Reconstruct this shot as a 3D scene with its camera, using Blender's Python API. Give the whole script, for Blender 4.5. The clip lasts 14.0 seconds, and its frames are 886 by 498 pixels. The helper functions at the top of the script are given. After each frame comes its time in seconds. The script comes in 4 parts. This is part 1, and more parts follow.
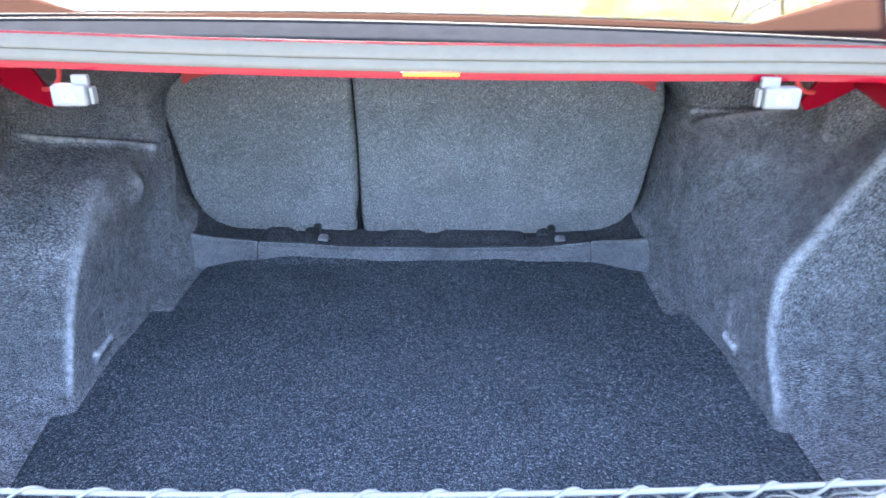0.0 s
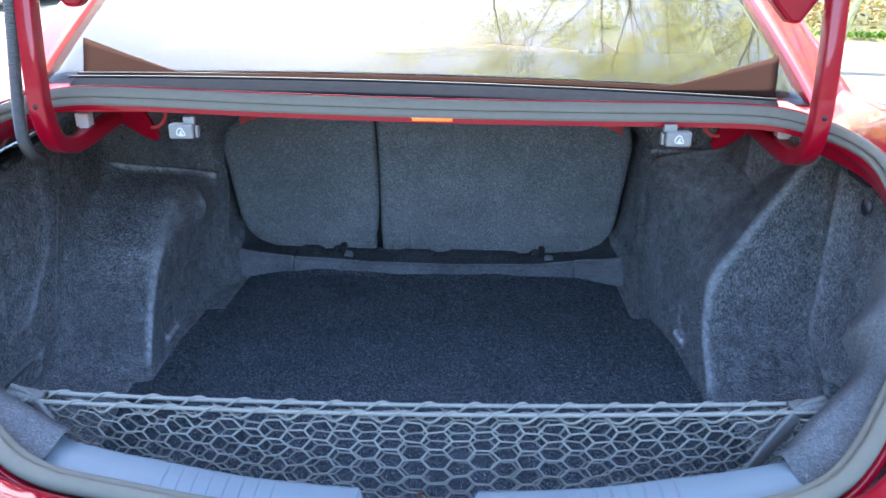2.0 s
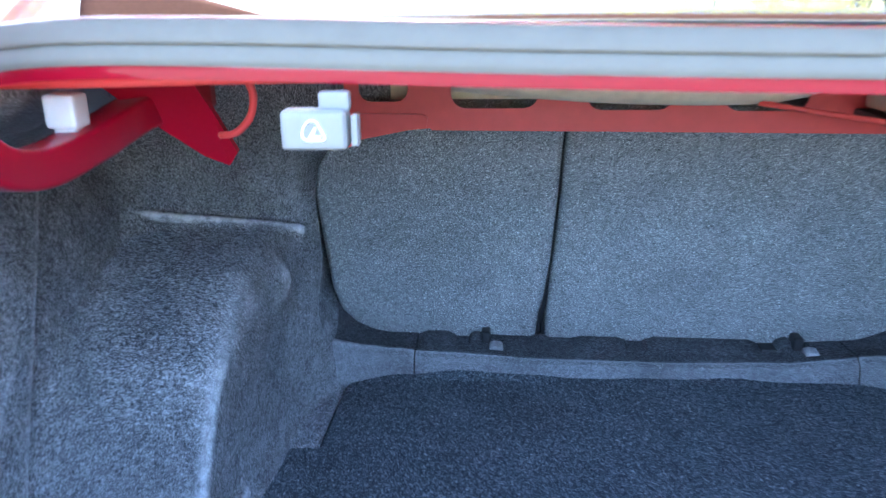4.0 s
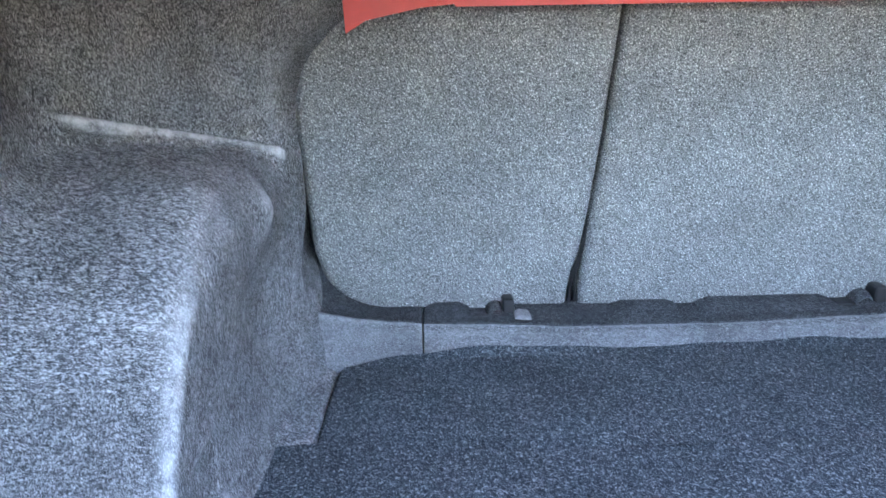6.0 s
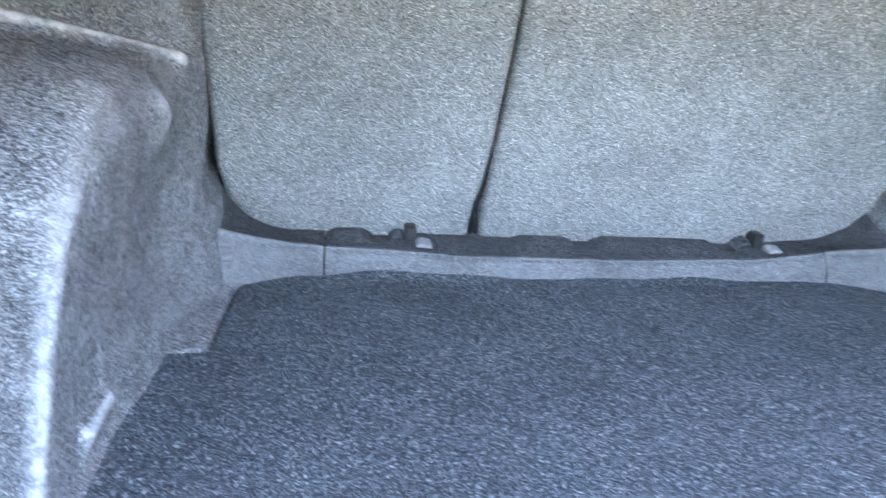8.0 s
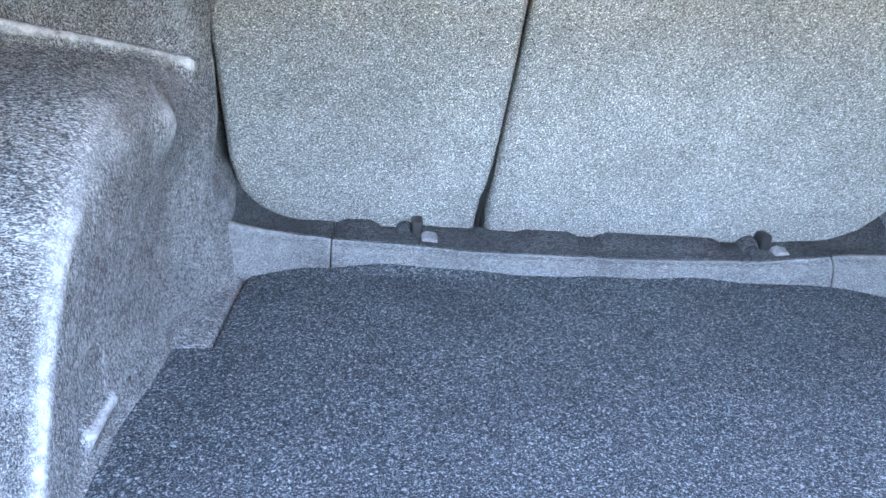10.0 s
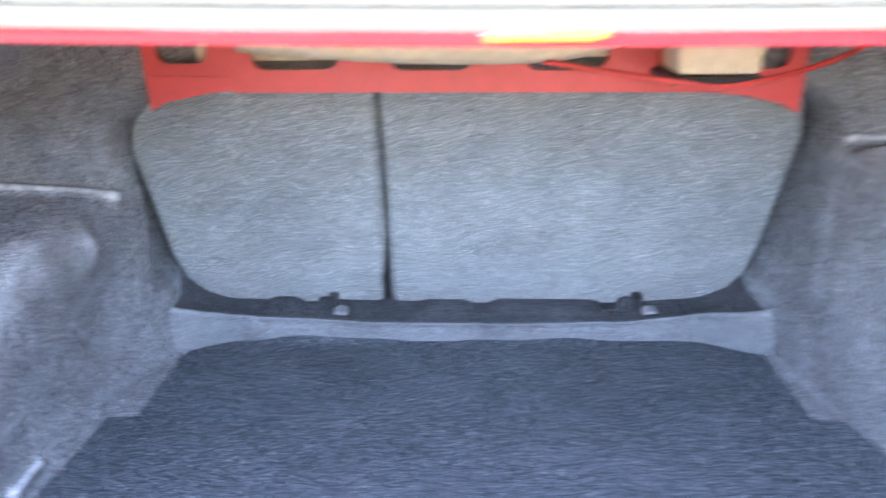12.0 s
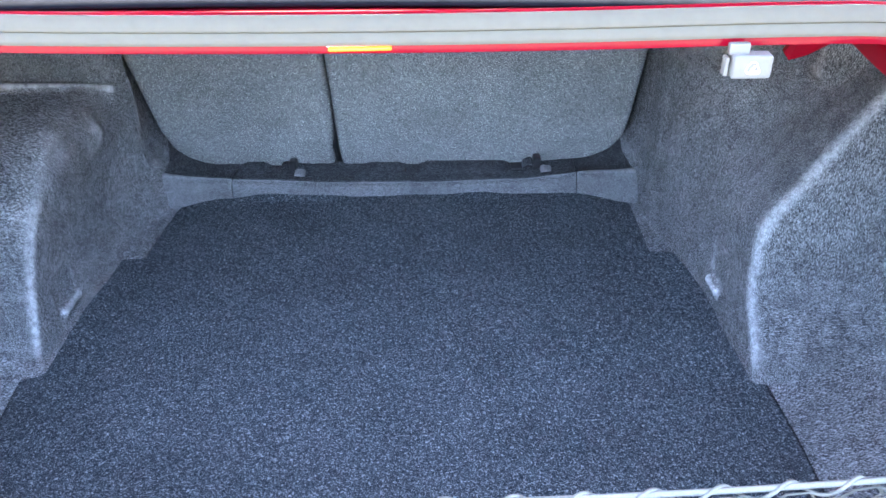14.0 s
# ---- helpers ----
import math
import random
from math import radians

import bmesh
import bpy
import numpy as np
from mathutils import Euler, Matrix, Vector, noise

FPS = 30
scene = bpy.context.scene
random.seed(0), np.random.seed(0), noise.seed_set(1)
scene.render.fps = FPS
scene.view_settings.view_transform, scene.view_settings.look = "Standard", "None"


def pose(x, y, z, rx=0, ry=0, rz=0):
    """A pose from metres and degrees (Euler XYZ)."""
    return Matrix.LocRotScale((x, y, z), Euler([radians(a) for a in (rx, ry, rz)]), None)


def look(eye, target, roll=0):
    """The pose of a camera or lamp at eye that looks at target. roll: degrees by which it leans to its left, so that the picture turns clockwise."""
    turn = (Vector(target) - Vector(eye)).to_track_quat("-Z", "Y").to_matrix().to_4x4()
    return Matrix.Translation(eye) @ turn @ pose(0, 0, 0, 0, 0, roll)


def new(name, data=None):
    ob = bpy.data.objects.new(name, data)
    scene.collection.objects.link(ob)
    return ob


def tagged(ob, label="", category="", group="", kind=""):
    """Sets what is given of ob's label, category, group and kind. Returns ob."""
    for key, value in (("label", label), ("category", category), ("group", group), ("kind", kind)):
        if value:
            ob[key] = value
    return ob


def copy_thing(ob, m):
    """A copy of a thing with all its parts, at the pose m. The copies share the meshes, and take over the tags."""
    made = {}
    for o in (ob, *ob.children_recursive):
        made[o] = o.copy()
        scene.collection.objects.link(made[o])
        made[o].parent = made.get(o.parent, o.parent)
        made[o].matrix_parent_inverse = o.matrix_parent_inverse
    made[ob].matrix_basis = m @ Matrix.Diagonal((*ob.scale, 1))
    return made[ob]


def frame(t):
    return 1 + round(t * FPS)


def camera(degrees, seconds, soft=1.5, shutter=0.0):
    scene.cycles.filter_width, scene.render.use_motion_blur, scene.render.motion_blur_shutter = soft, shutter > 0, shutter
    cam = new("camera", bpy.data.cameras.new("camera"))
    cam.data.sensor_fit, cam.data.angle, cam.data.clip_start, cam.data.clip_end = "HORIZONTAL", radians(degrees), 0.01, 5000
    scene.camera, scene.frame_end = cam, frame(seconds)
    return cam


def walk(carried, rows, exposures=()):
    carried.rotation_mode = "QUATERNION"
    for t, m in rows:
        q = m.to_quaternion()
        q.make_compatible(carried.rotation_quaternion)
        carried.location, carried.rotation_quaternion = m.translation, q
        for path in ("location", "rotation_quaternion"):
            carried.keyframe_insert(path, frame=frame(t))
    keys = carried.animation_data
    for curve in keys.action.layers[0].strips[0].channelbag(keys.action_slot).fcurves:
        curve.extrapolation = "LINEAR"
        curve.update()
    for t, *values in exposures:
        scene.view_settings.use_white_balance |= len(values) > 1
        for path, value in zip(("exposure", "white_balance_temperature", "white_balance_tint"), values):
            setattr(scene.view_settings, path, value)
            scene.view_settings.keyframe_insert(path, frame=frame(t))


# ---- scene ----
cam = camera(61.0, 14.0, 1.5, 0.5)
PATH = [
    (0, (0.068, -0.015, 1.384), (0.05, 1.798, 0.539), 0.1),
    (0.5, (0.072, -0.132, 1.433), (0.073, 1.693, 0.615), 0.7),
    (1, (0.079, -0.258, 1.444), (0.063, 1.581, 0.658), 0.9),
    (1.5, (0.11, -0.361, 1.453), (0.063, 1.488, 0.692), 0.7),
    (2, (0.108, -0.349, 1.457), (0.038, 1.507, 0.715), 0.4),
    (2.5, (0.079, -0.271, 1.443), (-0.043, 1.59, 0.722), 0.2),
    (3, (-0.044, -0.093, 1.422), (-0.223, 1.772, 0.723), -0.1),
    (3.2, (-0.085, 0.013, 1.394), (-0.298, 1.877, 0.703), -0.2),
    (5.3, (-0.374, 0.581, 1.054), (-0.374, 2.522, 0.571), -2.5),
    (5.5, (-0.375, 0.578, 1.034), (-0.371, 2.524, 0.571), -2.5),
    (6, (-0.376, 0.582, 1.032), (-0.342, 2.513, 0.51), -1.6),
    (6.5, (-0.379, 0.6, 1.022), (-0.304, 2.517, 0.456), -0.6),
    (7, (-0.365, 0.632, 1.011), (-0.262, 2.541, 0.424), 0.2),
    (7.5, (-0.371, 0.582, 1.0), (-0.181, 2.477, 0.388), 2.0),
    (8, (-0.354, 0.556, 1.004), (-0.106, 2.433, 0.358), 3.5),
    (8.2, (-0.336, 0.544, 1.009), (-0.033, 2.401, 0.331), 4.4),
    (10.3, (-0.293, 0.554, 1.079), (-0.194, 2.38, 0.269), 3.2),
    (10.5, (-0.28, 0.57, 1.065), (-0.217, 2.367, 0.191), 2.4),
    (11, (-0.269, 0.591, 1.088), (-0.282, 2.398, 0.231), 0.7),
    (11.5, (-0.208, 0.56, 1.164), (-0.278, 2.371, 0.317), 0.0),
    (11.7, (-0.111, 0.476, 1.201), (-0.231, 2.323, 0.443), -1.6),
    (12, (0.007, 0.38, 1.253), (-0.07, 2.243, 0.53), -1.0),
    (12.2, (0.161, 0.34, 1.293), (0.075, 2.195, 0.552), -1.1),
    (12.5, (0.201, 0.256, 1.347), (0.235, 2.11, 0.598), 0.5),
    (12.7, (0.24, 0.206, 1.375), (0.265, 2.034, 0.563), 0.8),
    (13, (0.223, 0.145, 1.387), (0.181, 1.9, 0.429), -0.1),
    (13.5, (0.16, 0.081, 1.427), (0.124, 1.77, 0.355), -1.3),
    (14, (0.146, 0.084, 1.448), (0.087, 1.754, 0.349), -1.9),
]
EXPOSURES = [
    (0.0, 4.95, 6700, 13), (0.5, 4.27, 6450, 12), (1.0, 4.15, 6100, 11), (1.5, 3.80, 6050, 9), (2.5, 3.60, 5850, 8), (3.2, 4.02, 5550, 7),
    (5.3, 5.38, 6700, 12), (6.5, 5.57, 7800, 12), (7.5, 5.83, 7900, 12), (8.2, 5.85, 7900, 12), (10.3, 6.02, 7700, 12), (11.0, 5.86, 7700, 15), (11.5, 5.88, 7900, 15), (12.0, 5.76, 7350, 18), (12.5, 4.65, 6800, 8), (12.7, 4.42, 6850, 8), (13.0, 4.27, 7050, 12), (13.5, 4.72, 7100, 11), (14.0, 4.92, 7000, 13),
]
walk(cam, [(t, look(eye, target, roll)) for t, eye, target, roll in PATH], EXPOSURES)

# ---------------------------------------------------------------- world, sun, exposure
SUN_EL, SUN_AZ = radians(50), radians(-12)          # height; turn from +y, below nought towards -x
world = bpy.data.worlds.new("sky")
scene.world = world
world.use_nodes = True
wn = world.node_tree.nodes
sky = wn.new("ShaderNodeTexSky")
sky.sky_type, sky.sun_disc = "NISHITA", False
sky.sun_elevation, sky.sun_rotation = SUN_EL, SUN_AZ
sky.air_density, sky.dust_density, sky.ozone_density = 1.0, 1.6, 1.5
wn["Background"].inputs["Strength"].default_value = 0.15
world.node_tree.links.new(sky.outputs[0], wn["Background"].inputs["Color"])
sun_data = bpy.data.lights.new("sun", "SUN")
sun_data.energy, sun_data.angle, sun_data.color = 4.0, radians(0.6), (1.0, 0.94, 0.85)
sun = new("sun", sun_data)
to_sun = Vector((math.sin(SUN_AZ) * math.cos(SUN_EL), math.cos(SUN_AZ) * math.cos(SUN_EL), math.sin(SUN_EL)))
sun.matrix_world = look((0, 0, 30), Vector((0, 0, 30)) - to_sun)


# ---------------------------------------------------------------- materials
def material(name, rough=0.6, metal=0.0, spec=0.5):
    m = bpy.data.materials.new(name)
    m.use_nodes = True
    b = m.node_tree.nodes["Principled BSDF"]
    b.inputs["Roughness"].default_value = rough
    b.inputs["Metallic"].default_value = metal
    b.inputs["Specular IOR Level"].default_value = spec
    return m, m.node_tree.nodes, m.node_tree.links, b


def coords(nodes, links, scale=(1, 1, 1)):
    tc = nodes.new("ShaderNodeTexCoord")
    mp = nodes.new("ShaderNodeMapping")
    mp.inputs["Scale"].default_value = scale
    links.new(tc.outputs["Object"], mp.inputs["Vector"])
    return mp.outputs["Vector"]


def noise_tex(nodes, links, vec, scale, detail=3.0, rough=0.5, swirl=0.0):
    n = nodes.new("ShaderNodeTexNoise")
    n.inputs["Scale"].default_value = scale
    n.inputs["Detail"].default_value = detail
    n.inputs["Roughness"].default_value = rough
    n.inputs["Distortion"].default_value = swirl
    links.new(vec, n.inputs["Vector"])
    return n.outputs["Fac"]


def ramp(nodes, links, fac, stops):
    r = nodes.new("ShaderNodeValToRGB")
    while len(r.color_ramp.elements) < len(stops):
        r.color_ramp.elements.new(0.5)
    for e, (p, c) in zip(r.color_ramp.elements, stops):
        e.position, e.color = p, (*c, 1)
    links.new(fac, r.inputs["Fac"])
    return r.outputs["Color"]


def mixed(nodes, links, fac, a, b, mode="MIX"):
    m = nodes.new("ShaderNodeMix")
    m.data_type, m.blend_type = "RGBA", mode
    for sock, v in ((m.inputs[0], fac), (m.inputs[6], a), (m.inputs[7], b)):
        if hasattr(v, "is_output"):
            links.new(v, sock)
        else:
            sock.default_value = v if isinstance(v, (int, float)) else (*v, 1)
    return m.outputs[2]


def bumped(nodes, links, b, height, strength, distance):
    bp = nodes.new("ShaderNodeBump")
    bp.inputs["Strength"].default_value = strength
    bp.inputs["Distance"].default_value = distance
    links.new(height, bp.inputs["Height"])
    links.new(bp.outputs["Normal"], b.inputs["Normal"])


def carpet(name, dark, mid, light, grain, stretch=(1, 1, 1), bump=0.2, clump=0.35, top=0.68, swirl=0.0, flecks=0.0):
    """Needle felt: dark ground with pale fibre flecks in clumps, and broad uneven wear."""
    m, n, l, b = material(name, 0.95, 0, 0.1)
    v = coords(n, l, stretch)
    fine = noise_tex(n, l, v, grain, 3.0, 0.65, swirl)
    loose = noise_tex(n, l, v, grain * 0.16, 3.0, 0.6)
    add = n.new("ShaderNodeMath")
    add.operation = "MULTIPLY_ADD"
    l.new(loose, add.inputs[0])
    add.inputs[1].default_value = clump
    add.inputs[2].default_value = -0.5 * clump
    both = n.new("ShaderNodeMath")
    l.new(add.outputs[0], both.inputs[0])
    l.new(fine, both.inputs[1])
    base = ramp(n, l, both.outputs[0], [(0.34, dark), (0.50, mid), (0.6 * top + 0.2, tuple(0.75 * p + 0.25 * q for p, q in zip(mid, light))), (top, light)])
    if flecks:
        loose = noise_tex(n, l, v, grain * 0.6, 2.5, 0.6, 1.2)
        hair = ramp(n, l, loose, [(0.55, (0, 0, 0)), (0.67, (flecks, flecks, flecks))])
        base = mixed(n, l, hair, base, light)
    wide = noise_tex(n, l, coords(n, l), 9.0, 4.0, 0.6)
    wear_light = ramp(n, l, wide, [(0.3, (0.84, 0.84, 0.84)), (0.7, (1.14, 1.14, 1.14))])
    l.new(mixed(n, l, 1.0, base, wear_light, "MULTIPLY"), b.inputs["Base Color"])
    bumped(n, l, b, noise_tex(n, l, v, grain * 0.5, 1.0, 0.4), bump, 0.001)
    return m


def plain(name, colour, rough=0.5, metal=0.0, vary=0.12, scale=40.0, bump=0.0, coat=0.0, spec=0.5):
    m, n, l, b = material(name, rough, metal, spec)
    v = coords(n, l)
    f = noise_tex(n, l, v, scale, 4.0, 0.6)
    lo = tuple(c * (1 - vary) for c in colour)
    hi = tuple(min(1, c * (1 + vary)) for c in colour)
    l.new(ramp(n, l, f, [(0.3, lo), (0.7, hi)]), b.inputs["Base Color"])
    rr = n.new("ShaderNodeMapRange")
    rr.inputs["To Min"].default_value, rr.inputs["To Max"].default_value = max(0.02, rough * 0.85), min(1, rough * 1.15)
    l.new(f, rr.inputs["Value"])
    l.new(rr.outputs[0], b.inputs["Roughness"])
    b.inputs["Coat Weight"].default_value = coat
    b.inputs["Coat Roughness"].default_value = 0.03
    if bump:
        bumped(n, l, b, f, bump, 0.001)
    return m


def felt(name, dark, mid, light, strength=0.8, wear_light=0.0, lay=(1, 1, 0.22)):
    """Moulded needle felt: a dark ground under pale hairs that run down the walls and across what lies flat, with
    highlights painted along convex edges.
    """
    m, n, l, b = material(name, 0.95, 0, 0.1)
    v = coords(n, l)
    ground = ramp(n, l, noise_tex(n, l, v, 620, 3.0, 0.6), [(0.32, dark), (0.62, mid)])
    down = noise_tex(n, l, coords(n, l, lay), 1000, 3.0, 0.6, 1.4)
    over = noise_tex(n, l, coords(n, l, (0.22, 0.7, 0.7)), 1000, 3.0, 0.6, 1.4)
    g = n.new("ShaderNodeNewGeometry")
    split = n.new("ShaderNodeSeparateXYZ")
    l.new(g.outputs["Normal"], split.inputs[0])
    flat = ramp(n, l, split.outputs["Z"], [(0.35, (0, 0, 0)), (0.75, (1, 1, 1))])
    hair = mixed(n, l, flat, down, over)
    clump = ramp(n, l, noise_tex(n, l, v, 34, 4.0, 0.65), [(0.3, (0.42, 0.42, 0.42)), (0.7, (0.58, 0.58, 0.58))])
    hair = mixed(n, l, 0.22, hair, clump)
    hair = ramp(n, l, hair, [(0.48, (0, 0, 0)), (0.61, (strength, strength, strength))])
    base = mixed(n, l, hair, ground, light)
    if wear_light:
        # convex edges coloured paler to stand for the light they catch
        edge_light = ramp(n, l, g.outputs["Pointiness"], [(0.503, (0, 0, 0)), (0.55, (wear_light, wear_light, wear_light))])
        breakup = ramp(n, l, noise_tex(n, l, v, 90, 4.0, 0.6), [(0.3, (0.25, 0.25, 0.25)), (0.65, (1, 1, 1))])
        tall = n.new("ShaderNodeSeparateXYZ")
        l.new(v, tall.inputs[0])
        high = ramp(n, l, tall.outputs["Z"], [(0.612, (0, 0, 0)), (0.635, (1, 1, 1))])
        edge_light = mixed(n, l, 1.0, edge_light, high, "MULTIPLY")
        base = mixed(n, l, mixed(n, l, 1.0, edge_light, breakup, "MULTIPLY"), base, light)
    wide = ramp(n, l, noise_tex(n, l, v, 8.0, 4.0, 0.6), [(0.3, (0.82, 0.82, 0.82)), (0.7, (1.16, 1.16, 1.16))])
    l.new(mixed(n, l, 1.0, base, wide, "MULTIPLY"), b.inputs["Base Color"])
    bumped(n, l, b, hair, 0.10, 0.001)
    return m


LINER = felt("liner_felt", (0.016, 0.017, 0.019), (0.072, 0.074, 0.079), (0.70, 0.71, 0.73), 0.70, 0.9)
LIP_FELT = felt("lip_felt", (0.05, 0.051, 0.054), (0.105, 0.107, 0.111), (0.38, 0.385, 0.395), 0.30)
MAT = carpet("mat_felt", (0.011, 0.015, 0.020), (0.027, 0.035, 0.044), (0.46, 0.50, 0.52), 520, (1, 1, 1), 0.06, 0.16, 0.76, 1.0, 0.62)
TAB = carpet("pale_felt", (0.10, 0.101, 0.104), (0.22, 0.222, 0.228), (0.45, 0.406, 0.42), 520, (1, 1, 0.5), 0.08, 0.3, 0.72, 1.2, 0.3)
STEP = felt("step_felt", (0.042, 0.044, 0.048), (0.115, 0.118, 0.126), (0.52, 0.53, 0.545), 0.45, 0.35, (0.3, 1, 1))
# the step's felt again, darkened to carry the shade on its top
STEP_SHADED = felt("step_shaded_felt", (0.010, 0.011, 0.013), (0.040, 0.043, 0.048), (0.36, 0.37, 0.385), 0.38)
SEAT = carpet("seat_cloth", (0.032, 0.033, 0.035), (0.195, 0.198, 0.200), (0.88, 0.88, 0.86), 540, (1, 1, 1), 0.15, 0.06, 0.68)
PAINT = plain("red_paint", (0.26, 0.001, 0.012), 0.32, 0.0, 0.10, 1500, 0, 0.55, 0.15)
PAINT_IN = plain("red_inner_paint", (0.60, 0.060, 0.055), 0.48, 0.0, 0.08, 30)
RUBBER = plain("seal_rubber", (0.158, 0.141, 0.110), 0.85, 0, 0.05, 60, 0.05, 0, 0.12)
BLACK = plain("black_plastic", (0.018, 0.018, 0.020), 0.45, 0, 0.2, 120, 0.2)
SILL = plain("sill_plastic", (0.155, 0.182, 0.200), 0.5, 0, 0.06, 700, 0.35)
GREY = plain("handle_plastic", (0.21, 0.202, 0.185), 0.4, 0, 0.05, 80)
WHITE = plain("white_plastic", (0.60, 0.58, 0.54), 0.5, 0, 0.06, 60)
CREAM = plain("cream_foam", (0.72, 0.64, 0.48), 0.85, 0, 0.1, 60, 0.3)
CORD = plain("elastic_cord", (0.25, 0.238, 0.208), 0.9, 0, 0.25, 900, 0.6, 0, 0.1)
SLEEVE = plain("sleeve_plastic", (0.062, 0.060, 0.056), 0.45, 0, 0.2, 120, 0.2)
WEB = plain("webbing", (0.15, 0.146, 0.136), 0.85, 0, 0.3, 500, 0.8)
STEEL = plain("steel", (0.65, 0.65, 0.66), 0.25, 1.0, 0.08, 200)
TYRE = plain("tyre_rubber", (0.03, 0.03, 0.03), 0.8, 0, 0.2, 50, 0.3)
SILVER = plain("silver_paint", (0.50, 0.49, 0.46), 0.3, 0.3, 0.05, 400, 0, 1.0)
CHROME = plain("chrome", (0.75, 0.75, 0.75), 0.12, 1.0, 0.05, 50)
FRIT = plain("ceramic_band", (0.024, 0.0135, 0.011), 0.9, 0, 0.5, 900, 0, 0, 0.0)
TRIM = plain("glass_trim", (0.009, 0.0105, 0.014), 0.95, 0, 0.2, 60, 0.1, 0, 0.0)
LIP = plain("lip_rubber", (0.035, 0.035, 0.036), 0.8, 0, 0.1, 60, 0, 0, 0.1)
DARK = plain("cabin_lining", (0.06, 0.055, 0.05), 0.8, 0, 0.15, 100, 0.3)
TWIG = plain("young_bark", (0.50, 0.46, 0.20), 0.9, 0, 0.3, 18, 0.5)
BARK = plain("bark", (0.17, 0.13, 0.095), 0.9, 0, 0.4, 18, 0.8)


def glass_material(name, tint, rough=0.0):
    m, n, l, b = material(name, rough)
    b.inputs["Base Color"].default_value = (*tint, 1)
    b.inputs["Transmission Weight"].default_value = 1.0
    b.inputs["IOR"].default_value = 1.5
    return m


GLASS = glass_material("window_glass", (0.10, 0.11, 0.11))
# a thin film of dust and pollen on the panes
n, l = GLASS.node_tree.nodes, GLASS.node_tree.links
film = n.new("ShaderNodeBsdfDiffuse")
l.new(ramp(n, l, noise_tex(n, l, coords(n, l), 14, 5, 0.7), [(0.3, (0.55, 0.55, 0.48)), (0.7, (0.85, 0.84, 0.74))]), film.inputs["Color"])
dusty = n.new("ShaderNodeMixShader")
dusty.inputs[0].default_value = 0.022
l.new(n["Principled BSDF"].outputs[0], dusty.inputs[1])
l.new(film.outputs[0], dusty.inputs[2])
l.new(dusty.outputs[0], n["Material Output"].inputs["Surface"])
m, n, l, b = material("lamp_lens", 0.4)
b.inputs["Base Color"].default_value = (0.35, 0.09, 0.01, 1)
b.inputs["Emission Color"].default_value = (1.0, 0.22, 0.015, 1)
b.inputs["Emission Strength"].default_value = 0.10
LENS = m


def leaf_material(name, stops, passing=0.5):
    """Thin leaves that let part of the light through."""
    m, n, l, b = material(name, 0.6, 0, 0.3)
    g = n.new("ShaderNodeNewGeometry")
    c = ramp(n, l, g.outputs["Random Per Island"], stops)
    l.new(c, b.inputs["Base Color"])
    tr = n.new("ShaderNodeBsdfTranslucent")
    l.new(c, tr.inputs["Color"])
    mx = n.new("ShaderNodeMixShader")
    mx.inputs[0].default_value = passing
    l.new(b.outputs[0], mx.inputs[1])
    l.new(tr.outputs[0], mx.inputs[2])
    l.new(mx.outputs[0], n["Material Output"].inputs["Surface"])
    return m


LEAF = leaf_material("spring_leaves", [(0.0, (0.55, 0.58, 0.06)), (0.5, (0.70, 0.68, 0.09)), (1.0, (0.78, 0.70, 0.14))], 0.78)
SCRUB = leaf_material("dry_scrub", [(0.0, (0.10, 0.065, 0.03)), (0.35, (0.30, 0.20, 0.09)), (0.7, (0.36, 0.28, 0.11)), (1.0, (0.16, 0.19, 0.03))])
WOODS = leaf_material("far_foliage", [(0.0, (0.07, 0.06, 0.03)), (0.4, (0.12, 0.12, 0.035)), (0.8, (0.24, 0.24, 0.05)), (1.0, (0.30, 0.26, 0.08))], 0.3)
BLADE = leaf_material("grass_blades", [(0.0, (0.05, 0.12, 0.01)), (1.0, (0.13, 0.22, 0.03))])

m, n, l, b = material("pale_paving", 0.9)
v = coords(n, l)
speck = ramp(n, l, noise_tex(n, l, v, 260, 3, 0.7), [(0.3, (0.055, 0.052, 0.046)), (0.7, (0.145, 0.135, 0.12))])
patch = ramp(n, l, noise_tex(n, l, v, 0.6, 5, 0.6), [(0.3, (0.85, 0.85, 0.85)), (0.7, (1.2, 1.18, 1.15))])
l.new(mixed(n, l, 1.0, speck, patch, "MULTIPLY"), b.inputs["Base Color"])
bumped(n, l, b, noise_tex(n, l, v, 300, 3, 0.7), 0.5, 0.004)
ASPHALT = m


# ---------------------------------------------------------------- mesh helpers
def mesh_of(name, verts, faces, mat, smooth=True):
    me = bpy.data.meshes.new(name)
    me.from_pydata([tuple(v) for v in verts], [], faces)
    me.materials.append(mat)
    if smooth:
        me.polygons.foreach_set("use_smooth", [True] * len(me.polygons))
    me.update()
    return me


def part(name, me, parent=None, label="", solid=0.0, bevel=0.0, offset=-1.0):
    """Links a mesh as one object, under its thing or part."""
    ob = new(name, me)
    if parent is not None:
        ob.parent = parent
    if label:
        tagged(ob, label)
    if solid:
        s = ob.modifiers.new("solid", "SOLIDIFY")
        s.thickness, s.offset = solid, offset
    if bevel:
        s = ob.modifiers.new("bevel", "BEVEL")
        s.width, s.segments, s.limit_method = bevel, 2, "ANGLE"
    return ob


def thing(name, label, category, group="", kind="", at=(0, 0, 0)):
    ob = new(name)
    ob.location = at
    return tagged(ob, label, category, group, kind)


